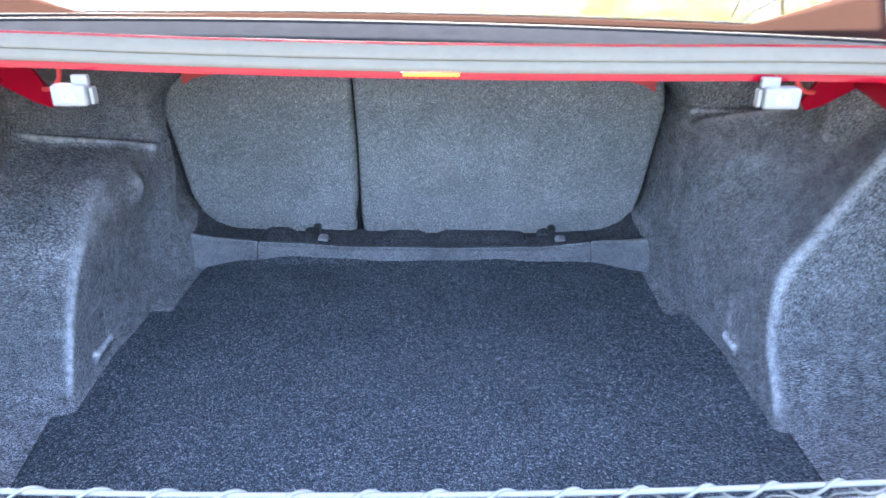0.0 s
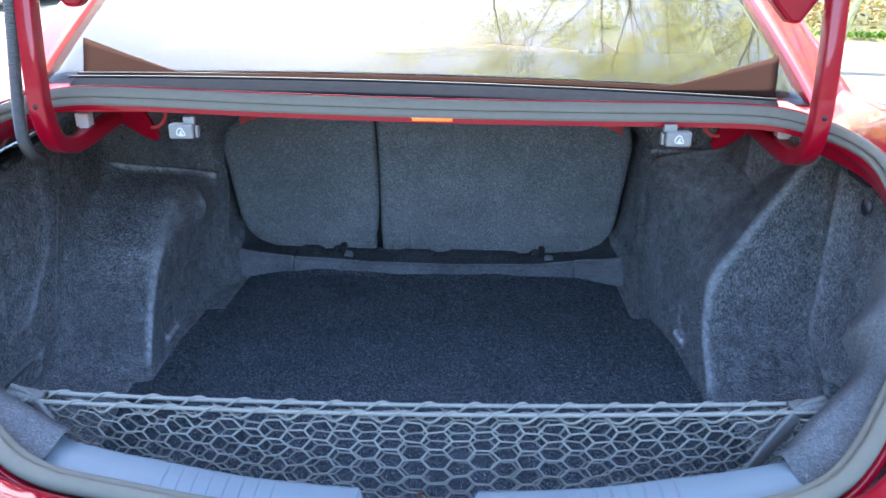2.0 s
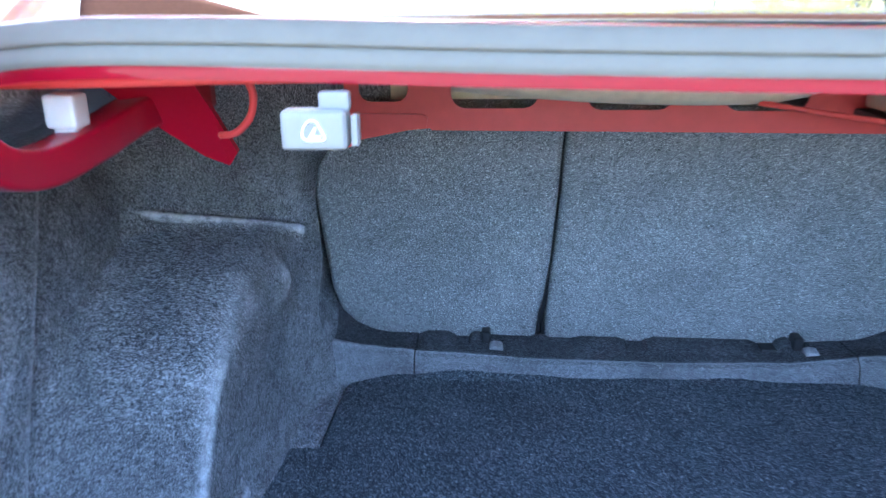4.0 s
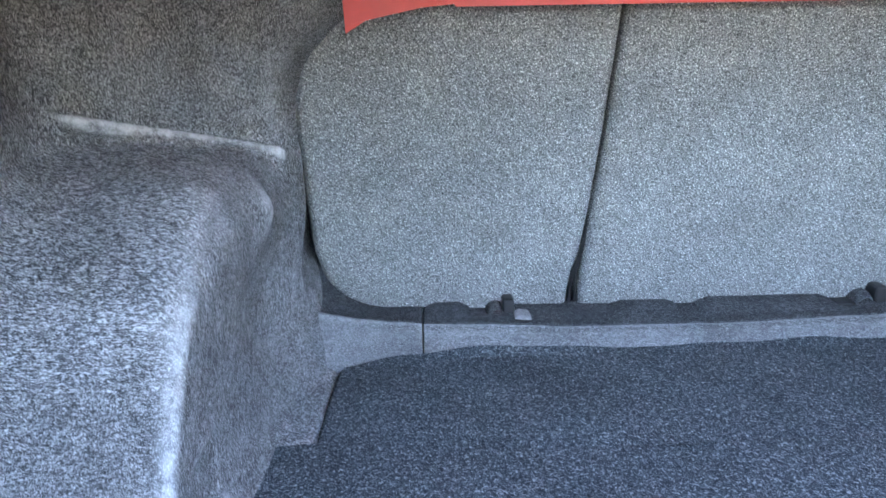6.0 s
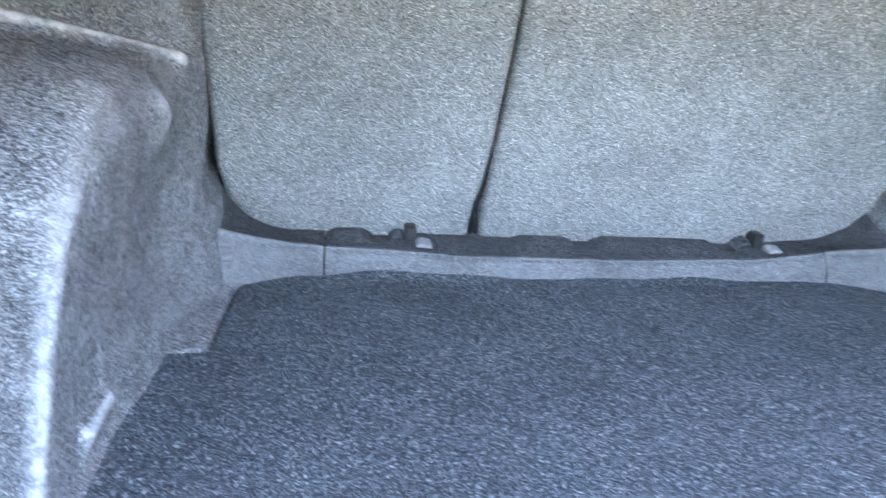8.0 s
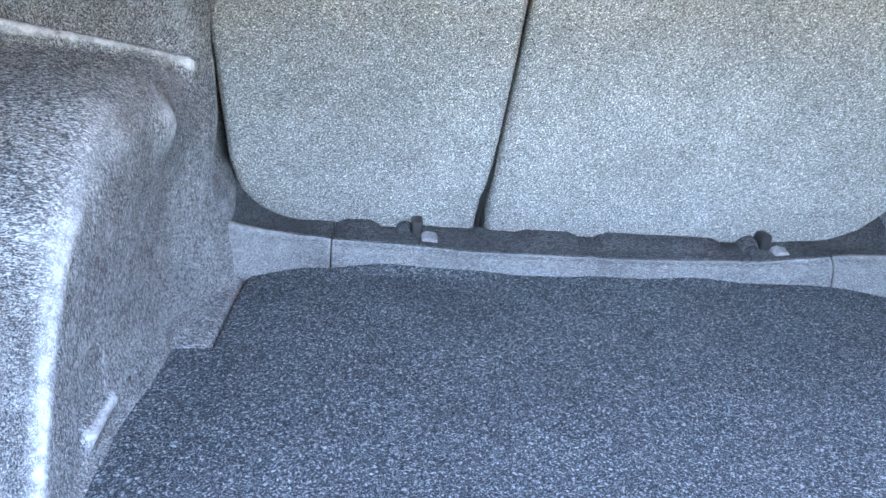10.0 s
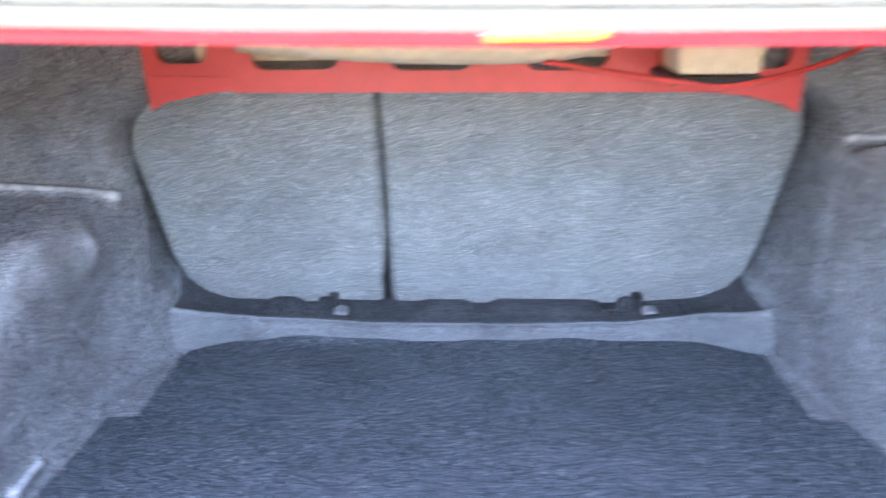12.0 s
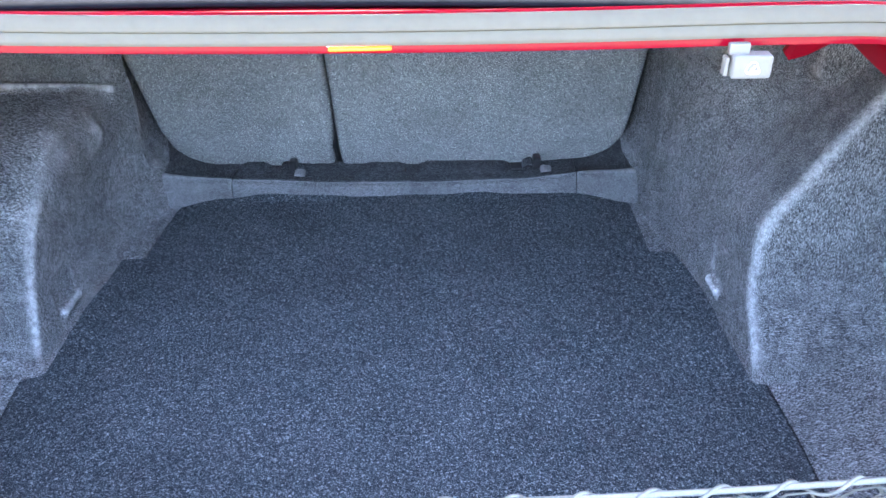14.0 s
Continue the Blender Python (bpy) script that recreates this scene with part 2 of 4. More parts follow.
def grid_mesh(name, fn, us, vs, mat, smooth=True, flip=False):
    """A sheet through fn(u, v)."""
    verts = [fn(u, v) for u in us for v in vs]
    k = len(vs)
    faces = []
    for i in range(len(us) - 1):
        for j in range(k - 1):
            f = (i * k + j, (i + 1) * k + j, (i + 1) * k + j + 1, i * k + j + 1)
            faces.append(f[::-1] if flip else f)
    return mesh_of(name, verts, faces, mat, smooth)


def spread(a, b, n):
    return [a + (b - a) * i / (n - 1) for i in range(n)]


def curve_points(ctrl, per=8, closed=False):
    """A smooth line through control points (Catmull-Rom)."""
    p = [Vector(c) for c in ctrl]
    n = len(p)
    out = []
    for i in range(n if closed else n - 1):
        a, b, c, d = (p[(i + k) % n] if closed else p[min(max(i + k, 0), n - 1)] for k in (-1, 0, 1, 2))
        for s in range(per):
            t = s / per
            out.append(0.5 * (2 * b + (c - a) * t + (2 * a - 5 * b + 4 * c - d) * t * t + (3 * b - a - 3 * c + d) * t ** 3))
    if not closed:
        out.append(p[-1])
    return out


def sweep(name, line, profile, mat, closed=False, up=Vector((0, 0, 1)), caps=True, smooth=True, scales=None):
    """A profile of (side, up) pairs carried along a line."""
    n, k = len(line), len(profile)
    verts, faces = [], []
    for i, p in enumerate(line):
        a = line[(i - 1) % n] if closed else line[max(i - 1, 0)]
        b = line[(i + 1) % n] if closed else line[min(i + 1, n - 1)]
        t = (b - a).normalized()
        side = t.cross(up)
        side = side.normalized() if side.length > 1e-6 else Vector((1, 0, 0))
        top = side.cross(t).normalized()
        s = scales[i] if scales else 1.0
        verts += [p + side * (x * s) + top * (y * s) for x, y in profile]
    for i in range(n if closed else n - 1):
        for j in range(k):
            a, b = i * k, ((i + 1) % n) * k
            faces.append((a + j, a + (j + 1) % k, b + (j + 1) % k, b + j))
    if caps and not closed:
        faces.append(tuple(range(k))[::-1])
        faces.append(tuple((n - 1) * k + j for j in range(k)))
    return mesh_of(name, verts, faces, mat, smooth)


def ring(r, k=8, sx=1.0, sy=1.0):
    return [(r * sx * math.cos(2 * math.pi * i / k), r * sy * math.sin(2 * math.pi * i / k)) for i in range(k)]


def oblong(w, h, r, k=3):
    """A rectangle with rounded corners, as a profile."""
    out = []
    for cx, cy, a0 in ((w / 2 - r, h / 2 - r, 0), (-w / 2 + r, h / 2 - r, 90), (-w / 2 + r, -h / 2 + r, 180), (w / 2 - r, -h / 2 + r, 270)):
        for i in range(k + 1):
            a = radians(a0 + 90 * i / k)
            out.append((cx + r * math.cos(a), cy + r * math.sin(a)))
    return out


def boxes_mesh(name, boxes, mat, bevel=0.0, seg=2):
    """One mesh of bevelled boxes ((x0, y0, z0), (x1, y1, z1))."""
    bm = bmesh.new()
    for lo, hi in boxes:
        r = bmesh.ops.create_cube(bm, size=1.0)
        for v in r["verts"]:
            v.co = Vector([lo[i] + (v.co[i] + 0.5) * (hi[i] - lo[i]) for i in range(3)])
    if bevel:
        bmesh.ops.bevel(bm, geom=bm.edges[:], offset=bevel, segments=seg, profile=0.6, affect="EDGES")
    me = bpy.data.meshes.new(name)
    bm.to_mesh(me)
    bm.free()
    me.materials.append(mat)
    return me


def prism(name, outline, depth, mat, bevel=0.0):
    """A flat outline of 3D points, thickened along the vector depth."""
    n = len(outline)
    a = [Vector(p) for p in outline]
    verts = a + [p + Vector(depth) for p in a]
    faces = [tuple(range(n)), tuple(range(2 * n - 1, n - 1, -1))]
    faces += [(i, n + i, n + (i + 1) % n, (i + 1) % n) for i in range(n)]
    return mesh_of(name, verts, faces, mat, False)


def turned(name, profile, mat, at, axis="Z", k=24):
    """A lathe body from (radius, height) pairs."""
    verts, faces = [], []
    for r, h in profile:
        for i in range(k):
            a = 2 * math.pi * i / k
            c, s = r * math.cos(a), r * math.sin(a)
            verts.append({"Z": (c, s, h), "X": (h, c, s), "Y": (c, h, s)}[axis])
    for i in range(len(profile) - 1):
        for j in range(k):
            faces.append((i * k + j, i * k + (j + 1) % k, (i + 1) * k + (j + 1) % k, (i + 1) * k + j))
    faces.append(tuple(range(k))[::-1])
    faces.append(tuple((len(profile) - 1) * k + j for j in range(k)))
    return mesh_of(name, [Vector(v) + Vector(at) for v in verts], faces, mat)


def sm(v, a, b):
    t = min(1.0, max(0.0, (v - a) / (b - a)))
    return t * t * (3 - 2 * t)


def mid(y):
    """The car's middle line, which runs slightly askew to the walk."""
    return 0.05 * max(0.0, 1.5 - y)


# ---------------------------------------------------------------- ground and distance
ground = mesh_of("ground", [(-400, -400, 0), (400, -400, 0), (400, 400, 0), (-400, 400, 0)], [(0, 1, 2, 3)], ASPHALT, False)
tagged(part("ground", ground), "pale sunlit concrete paving of the parking lot", "ground", kind="structure")

# ---------------------------------------------------------------- the car
car = thing("car", "red sedan with its boot lid raised, parked on asphalt", "car")

# opening of the boot: half loop of (offset from the middle line, y, z)
RIM = [(0, .800, 1.230), (.22, .800, 1.231), (.42, .803, 1.233), (.53, .806, 1.230), (.595, .79, 1.217), (.625, .735, 1.206), (.63, .67, 1.190), (.628, .605, 1.152),
       (.632, .56, 1.08), (.630, .53, .99), (.586, .476, .93), (.519, .411, .889), (.455, .374, .872), (.37, .353, .862), (.22, .334, .852), (0, .320, .850)]
loop = [Vector((mid(y) + a, y, z - 0.011 * a)) for a, y, z in RIM] + [Vector((mid(y) - a - 0.026 * sm(z, 0.885, 0.96), y - 0.014 * sm(a, 0.40, 0.50) * sm(1.0 - z, 0, 0.1), z + 0.018 * a * sm(z, 0.90, 1.10))) for a, y, z in RIM[-2:0:-1]]
rim = curve_points(loop, 6, True)
rim_mid = sum(rim, Vector()) / len(rim)


def rim_out(i):
    """The way out of the opening at a point of its rim, across the rim."""
    t = (rim[(i + 1) % len(rim)] - rim[i - 1]).normalized()
    up = Vector((0, -0.69, 0.72))
    o = t.cross(up).normalized()
    return o if o.dot(rim[i] - rim_mid) > 0 else -o


UPV = Vector((0, -0.69, 0.72))


def rim_ring(name, sections, mat, parent, label="", keep=None):
    """A band round the opening from (outwards, upwards) pairs."""
    n = len(rim)
    verts, faces, k = [], [], len(sections)
    for i in range(n):
        o = rim_out(i)
        w = sm(rim[i].y, 0.45, 0.72)
        u = (UPV * (1 - w) + Vector((0, 0, 1)) * w).normalized()
        slim = 1 - 0.24 * w
        verts += [rim[i] + o * (.015 + (a - .015) * slim) + u * (-.004 + (b + .004) * slim) for a, b in sections]
    for i in range(n):
        for j in range(k - 1):
            a, b = i * k, ((i + 1) % n) * k
            faces.append((a + j, b + j, b + j + 1, a + j + 1))
    if keep:
        faces = [f for f in faces if all(keep(rim[v // k]) for v in f)]
        used = sorted({v for f in faces for v in f})
        new_index = {v: i for i, v in enumerate(used)}
        verts, faces = [verts[v] for v in used], [tuple(new_index[v] for v in f) for f in faces]
    return part(name, mesh_of(name, verts, faces, mat), parent, label)


def ovals(cx, cy, rx, ry, k=10, a0=-90, a1=270):
    return [(cx + rx * math.cos(radians(a0 + (a1 - a0) * i / k)), cy + ry * math.sin(radians(a0 + (a1 - a0) * i / k))) for i in range(k + 1)]


seal = rim_ring("boot_seal", [(-.012, -.013)] + ovals(-.004, -.0075, .010, .0052, 8, 190, 30) + [(.005, -.004)] + ovals(.003, .002, .011, .006, 10, 200, -20) + [(.015, -.004)],
                RUBBER, car, "grey rubber weatherstrip round the boot opening")
flange = rim_ring("boot_flange", [(-.008, -.0265), (-.009, -.0215), (-.010, -.010), (.004, -.008), (.015, -.008), (.018, -.002), (.021, -.001), (.027, -.004)], PAINT, car, "glossy red painted flange")

for side in (-1, 1):
    rim_ring("boot_inner_panel", [(-.008, -.024), (-.002, -.032), (.006, -.046), (.010, -.062)], PAINT, car, "red painted inner panel under the boot seal", lambda p: (p.x - 0.04) * side > 0.588)


def rim_lip(name, mat, label, test):
    """A felt shoulder inside the rim, on the stretches that pass the test."""
    n = len(rim)
    for side in (-1, 1):
        run = sorted([i for i in range(n) if test(rim[i]) and (rim[i].x - 0.04) * side > 0], key=lambda i: rim[i].z)
        verts, faces = [], []
        for i in run:
            o = rim_out(i)
            w = sm(rim[i].z, 0.872, 0.95) if side < 0 else sm(rim[i].z, 0.885, 1.0)
            flat = [(-.004, .024), (-.020, .031), (-.038, .034), (-.050, .036), (-.056, .046), (-.056, .08)]
            deep = [(-.004, .010), (-.006, .016), (-.008, .026), (-.010, .040), (-.012, .058), (-.012, .085)]
            sections = [(p[0] * (1 - w) + q[0] * w, p[1] * (1 - w) + q[1] * w) for p, q in zip(flat, deep)]
            flap = (0.040 if side > 0 else 0.034) * math.exp(-((rim[i].z - 1.015) / 0.040) ** 2)
            sections = [(p - flap * min(1.0, j / 3), q) for j, (p, q) in enumerate(sections)]
            k = len(sections)
            verts += [rim[i] + o * a + Vector((0, 0.69, -0.72)) * d for a, d in sections]
        for i in range(len(run) - 1):
            faces += [(i * k + j, (i + 1) * k + j, (i + 1) * k + j + 1, i * k + j + 1) for j in range(k - 1)]
        part(name, mesh_of(name, verts, faces, mat), car, label)


rim_lip("opening_lip", LIP_FELT, "grey felt shoulder inside the boot seal", lambda p: p.z < 1.12 and abs(p.x - 0.05) > 0.47)

# ---------------------------------------------------------------- boot lining
def lerp(a, b, t):
    return a + (b - a) * t


def along(table, v, k=0):
    """Straight-line reading of a table, by its column k."""
    for p, q in zip(table, table[1:]):
        if v <= q[k] or q is table[-1]:
            return p[1 - k] + (q[1 - k] - p[1 - k]) * (v - p[k]) / (q[k] - p[k])


def ease(v, a, b):
    """sm() for whole arrays."""
    t = np.clip((v - a) / (b - a), 0.0, 1.0)
    return t * t * (3 - 2 * t)


def meet(p, q, k):
    """Rounded maximum: where two air distances bound one body, its edge has a radius of about k."""
    h = np.clip(0.5 + 0.5 * (p - q) / k, 0.0, 1.0)
    return q + (p - q) * h + k * h * (1 - h)


def join(p, q, k):
    """Rounded minimum: two bodies run into one another with a fillet of about k."""
    return -meet(-p, -q, k)


def read(table, v):
    return np.interp(v, [p[0] for p in table], [p[1] for p in table])


def dome(y, z, y0, z0, ry, rz):
    return np.exp(-((y - y0) / ry) ** 2 - ((z - z0) / rz) ** 2)


def block(v, lo, hi, soft):
    return ease(v, lo - soft, lo) * (1 - ease(v, hi, hi + soft))


ARCH = [(0.98, 0.50), (1.00, 0.585), (1.02, 0.62), (1.045, 0.68), (1.07, 0.73), (1.105, 0.788), (1.14, 0.830), (1.20, 0.868), (1.30, 0.914), (1.40, 0.943), (1.50, 0.966), (1.80, 1.04)]
INNER_LEFT = [(1.00, 0.592), (1.20, 0.590), (1.38, 0.587), (1.44, 0.580), (1.52, 0.556), (1.58, 0.546), (1.64, 0.545), (1.76, 0.545)]
INNER_RIGHT = [(1.17, 0.572), (1.42, 0.546), (1.55, 0.536), (1.60, 0.522), (1.66, 0.513), (1.76, 0.512)]
INNER_TOP = [(1.00, 0.592), (1.20, 0.588), (1.34, 0.572), (1.40, 0.563), (1.50, 0.551), (1.55, 0.539), (1.62, 0.539), (1.76, 0.541)]
LEAN = [(0.95, 0.0), (0.98, 0.004), (1.00, 0.012), (1.03, 0.036), (1.052, 0.070), (1.08, 0.12), (1.10, 0.15)]


def air(s, a, y, z):
    """How far a place stands off the side lining, in the air of the boot; a: metres from the middle line; s: -1 left, 1 right."""
    # outer wall behind the opening, stepping out into the pocket
    o = 0.588 + 0.035 * ease(y, 0.38, 0.57)
    edge = 0.50 + 0.075 * ease(z, 0.84, 0.90) - 0.17 * ease(z, 1.02, 1.18)
    o = o + 0.155 * ease(y, edge, edge + 0.09)
    o = o + (0.615 - o) * ease(z, 1.10, 1.205)
    lip = 0.985 + 0.42 * (z - 0.735) if s < 0 else 0.965 + 0.15 * (z - 0.75)
    o = o - 0.022 * (1 - ease(y, lip, lip + 0.028)) * ease(y, edge + 0.06, edge + 0.16) * ease(z, 0.69, 0.725)
    o = o - 0.022 * dome(y, z, 0.905, 0.690, 0.026, 0.030)
    o = 0.572 + (o - 0.572) * ease(z, 0.583, 0.655) ** 0.6
    if s > 0:
        o = o + (0.665 - o) * ease(z, 0.95, 1.03) * ease(y, 1.08, 1.2)
        o = o - 0.020 * np.exp(-((y - 0.965) / 0.026) ** 2) * ease(z, 0.70, 0.80)
    wall = o - a
    lean = read(LEAN, z - (0.012 if s > 0 else 0.0)) * ease(y, 1.40, 1.54)
    # gap beside the seatback, behind the edge of the lining
    gap = 0.024 * ease(y, 1.545, 1.58) * ease(z, 0.69, 0.75) * (1 - ease(z, 1.0, 1.04))
    if s < 0:
        inner = read(INNER_LEFT, y) + (read(INNER_TOP, y) - read(INNER_LEFT, y)) * ease(z, 0.74, 0.86) - lean
        inner = inner - 0.020 * (1 - ease(z, 0.595, 0.70)) * ease(y, 1.16, 1.34) - 0.013 * dome(y, z, 1.395, 0.866, 0.020, 0.034)
        slot, foot, z_tab = (1.128, 1.194), (0.603, 0.640), 0.698
        side = inner + gap - a
        top = read(ARCH, y) - 0.27 * np.maximum(0.0, 0.72 - a) * ease(y, 1.22, 1.46)
        curve = meet(np.interp(z, [p[1] for p in ARCH], [p[0] for p in ARCH]) - y, z - top, 0.02)
        arch = [curve, 0.016 + 0.034 * ease(z, 0.76, 0.88)]
        y_wall, z_lip, lip_in = 1.510 - 0.51 * (a - 0.552) - 0.42 * np.maximum(0.0, z - 0.93), 0.913 + 0.271 * (a - 0.552), 0.017 * (1 - ease(a, 0.73, 0.785))
    else:
        edge_a = 0.572 + 0.66 * 0.016 * np.logaddexp(0.0, (z - 0.848) / 0.016)
        inner = edge_a + (read(INNER_RIGHT, y) + 0.25 * np.maximum(0.0, z - 0.97) - edge_a) * ease(y, 1.17, 1.42) - lean
        inner = inner - 0.011 * dome(y, z, 1.31, 0.935, 0.045, 0.05)
        slot, foot, z_tab = (1.146, 1.196), (0.618, 0.652), 0.716
        side = inner + gap - a
        y0 = 0.945 + 0.085 * ease(z, 0.59, 0.75) + 0.012 * ease(z, 0.9, 1.05)
        arch = [meet(y0 + 0.024 - y, (z - 0.992 - 0.42 * np.maximum(0.0, 1.44 - y)) * 0.9, 0.06), 0.015]
        y_wall, z_lip, lip_in = 1.474 - 0.5 * (a - 0.537) - 0.1 * np.maximum(0.0, z - 1.01), 1.001 + 0.12 * (a - 0.537), 0.006 * (1 - ease(a, 0.64, 0.70))
    # tie-down pocket: a shallow recess over a small wedge
    side = side + 0.004 * block(y, *slot, 0.010) * block(z, foot[1] + 0.004, z_tab, 0.010)
    side = side - 0.013 * block(y, *slot, 0.007) * ease(z, *foot) * (1 - ease(z, foot[1], foot[1] + 0.007))
    body = meet(arch[0], side, arch[1])
    # upper wall with its small ledge
    face = (y_wall - y) * 0.89
    upper = meet(face, side, 0.016)
    ledge = meet(meet(face - lip_in, z - z_lip, 0.006), side, 0.010)
    roll = meet(np.sqrt((face - lip_in + 0.002) ** 2 + (z - z_lip + 0.002) ** 2) - 0.0095 * np.sqrt(np.clip(lip_in / 0.012, 0.02, 1.0)), side - 0.003, 0.008)
    body = join(join(join(body, upper, 0.012), ledge, 0.012), roll, 0.004)
    # foot beside the back end of the mat, run into the wall
    foot_in = 0.5135 + 0.05 * np.maximum(0.0, 1.5 - y) * -s
    foot_body = meet(meet(foot_in - a, 1.352 - y, 0.020), z - 0.6010, 0.008)
    body = join(body, foot_body, 0.005)
    if s > 0:
        return join(wall, body, 0.022)
    # the left arch runs into the outer wall in a wide hollow, with a channel left open beside it
    out = join(wall, body, 0.022 + 0.085 * (1 - ease(z, 0.88, 1.0)))
    near, far = 0.838 + 0.16 * (z - 0.823), np.minimum(0.886 + 1.14 * (z - 0.792), 1.02)
    channel = meet(meet(meet(near - y, y - far, 0.012), 0.803 - z, 0.012), meet(z - 1.06, a - 0.762, 0.02), 0.02)
    return meet(out, -channel, 0.014)


def skin(field, lo, hi, h):
    """The sheet where a field of air distances is nought, as points and four-cornered faces that look into the air."""
    axes = [np.arange(lo[i], hi[i] + h, h) for i in range(3)]
    f = field(*np.meshgrid(*axes, indexing="ij"))
    n = [k - 1 for k in f.shape]

    def corner(i, j, k):
        return f[i:i + n[0], j:j + n[1], k:k + n[2]]
    total = sum((corner(i, j, k) > 0).astype(np.int8) for i in (0, 1) for j in (0, 1) for k in (0, 1))
    cells = np.argwhere((total > 0) & (total < 8))
    ident = np.full(n, -1, np.int64)
    ident[tuple(cells.T)] = np.arange(len(cells))
    spot, count = np.zeros((len(cells), 3)), np.zeros(len(cells))
    for ax in range(3):
        for p in (0, 1):
            for q in (0, 1):
                at = np.insert(np.array([p, q]), ax, 0)
                v0 = f[tuple((cells + at).T)]
                v1 = f[tuple((cells + at + np.eye(3, dtype=int)[ax]).T)]
                cut = (v0 > 0) != (v1 > 0)
                t = np.where(cut, v0 / np.where(cut, v0 - v1, 1.0), 0.0)
                for c in range(3):
                    spot[:, c] += np.where(cut, at[c] + (t if c == ax else 0.0), 0.0)
                count += cut
    verts = np.array(lo) + h * (cells + spot / count[:, None])
    faces = []
    for ax in range(3):
        b, c = (ax + 1) % 3, (ax + 2) % 3
        cutting = np.diff((f > 0).astype(np.int8), axis=ax)
        e = np.argwhere(cutting != 0)
        e = e[(e[:, b] > 0) & (e[:, c] > 0) & (e[:, b] < n[b]) & (e[:, c] < n[c])]
        way = cutting[tuple(e.T)]
        quad = []
        for db, dc in ((-1, -1), (0, -1), (0, 0), (-1, 0)):
            w = e.copy()
            w[:, b] += db
            w[:, c] += dc
            quad.append(ident[tuple(w.T)])
        quad = np.stack(quad, 1)
        faces.append(np.where((way > 0)[:, None], quad, quad[:, ::-1]))
    return verts, np.concatenate(faces)


MOUTH = [(0.375, 0.58), (0.376, 0.86), (0.46, 0.89), (0.51, 0.93), (0.56, 1.00), (0.59, 1.08), (0.64, 1.15), (0.71, 1.19), (0.80, 1.22)]
BROW = [(0.37, 0.84), (0.42, 0.85), (0.485, 0.90), (0.53, 0.97), (0.56, 1.05), (0.605, 1.125), (0.67, 1.160), (0.735, 1.172), (0.80, 1.184), (0.83, 1.212)]

for s in (-1, 1):
    verts, faces = skin(lambda a, y, z: air(s, a, y, z), (0.395, 0.372, 0.586), (0.815, 1.765, 1.212), 0.005)
    a, y, z = verts.T
    start = np.interp(z, [p[1] for p in MOUTH], [p[0] for p in MOUTH])
    faces = faces[(y >= start)[faces].any(1)]
    y = np.maximum(y, start)
    faces = faces[((y >= 0.83) | (z < read(BROW, y) - 0.012 * s))[faces].any(1)]
    z = np.where(y < 0.83, np.minimum(z, read(BROW, y) - 0.012 * s), z)
    a = a + np.array([0.0035 * noise.noise((q * 7, r * 7, s * 3.0)) + 0.0016 * noise.noise((q * 23, r * 23, s * 5.0)) for q, r in zip(y, z)])
    x = 0.05 * np.maximum(0.0, 1.5 - y) + s * a
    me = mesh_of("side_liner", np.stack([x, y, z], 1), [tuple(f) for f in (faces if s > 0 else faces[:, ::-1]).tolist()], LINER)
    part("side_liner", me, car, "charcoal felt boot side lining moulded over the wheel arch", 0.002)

me = grid_mesh("rear_liner", lambda a, z: (mid(0.4) + a, 0.395 + 0.10 * (a / 0.57) ** 2 - 0.03 * (z - 0.6), z), spread(-0.60, 0.60, 60), spread(0.588, 0.79, 20), LINER, True)
part("rear_liner", me, car, "charcoal felt lining below the boot sill", 0.006)
part("boot_floor", boxes_mesh("boot_floor", [((-0.66, 0.36, 0.570), (0.72, 1.95, 0.586))], BLACK), car, "black boot floor pan")

# loose mat
MAT_LEFT = [(0.415, -0.05), (0.425, -0.2), (0.47, -0.46), (0.55, -0.54), (0.85, -0.58), (1.00, -0.60), (1.15, -0.61), (1.345, -0.60), (1.353, -0.5125), (1.46, -0.5115), (1.55, -0.5075), (1.58, -0.504), (1.597, -0.497), (1.605, -0.484)]
MAT_RIGHT = [(0.415, 0.10), (0.425, 0.3), (0.47, 0.56), (0.55, 0.63), (0.85, 0.63), (1.05, 0.62), (1.15, 0.60), (1.345, 0.59), (1.353, 0.519), (1.46, 0.517), (1.585, 0.516), (1.605, 0.505)]


def mat_point(y, u):
    """Across the mat; its back edge rides up the step in soft waves, and a faint fold crosses it."""
    x = lerp(along(MAT_LEFT, y), along(MAT_RIGHT, y), u)
    wave = 0.002 + 0.003 * math.sin(x * 15 + 5.6) + 0.002 * math.sin(x * 37 + 1) + 0.004 * math.exp(-((x + 0.27) / 0.09) ** 2)
    fold = 0.0016 * math.exp(-((y - 1.330 - 0.004 * math.sin(x * 9)) / 0.006) ** 2) * sm(x, -0.45, -0.3) * sm(-x, -0.35, -0.1)
    z = 0.600 + max(0.0, wave) * sm(y, 1.575, 1.603) - fold + 0.0012 * noise.noise((x * 5, y * 5, 2.0))
    return (x, y, z - 0.004 * (sm(abs(u - 0.5), 0.496, 0.5)))


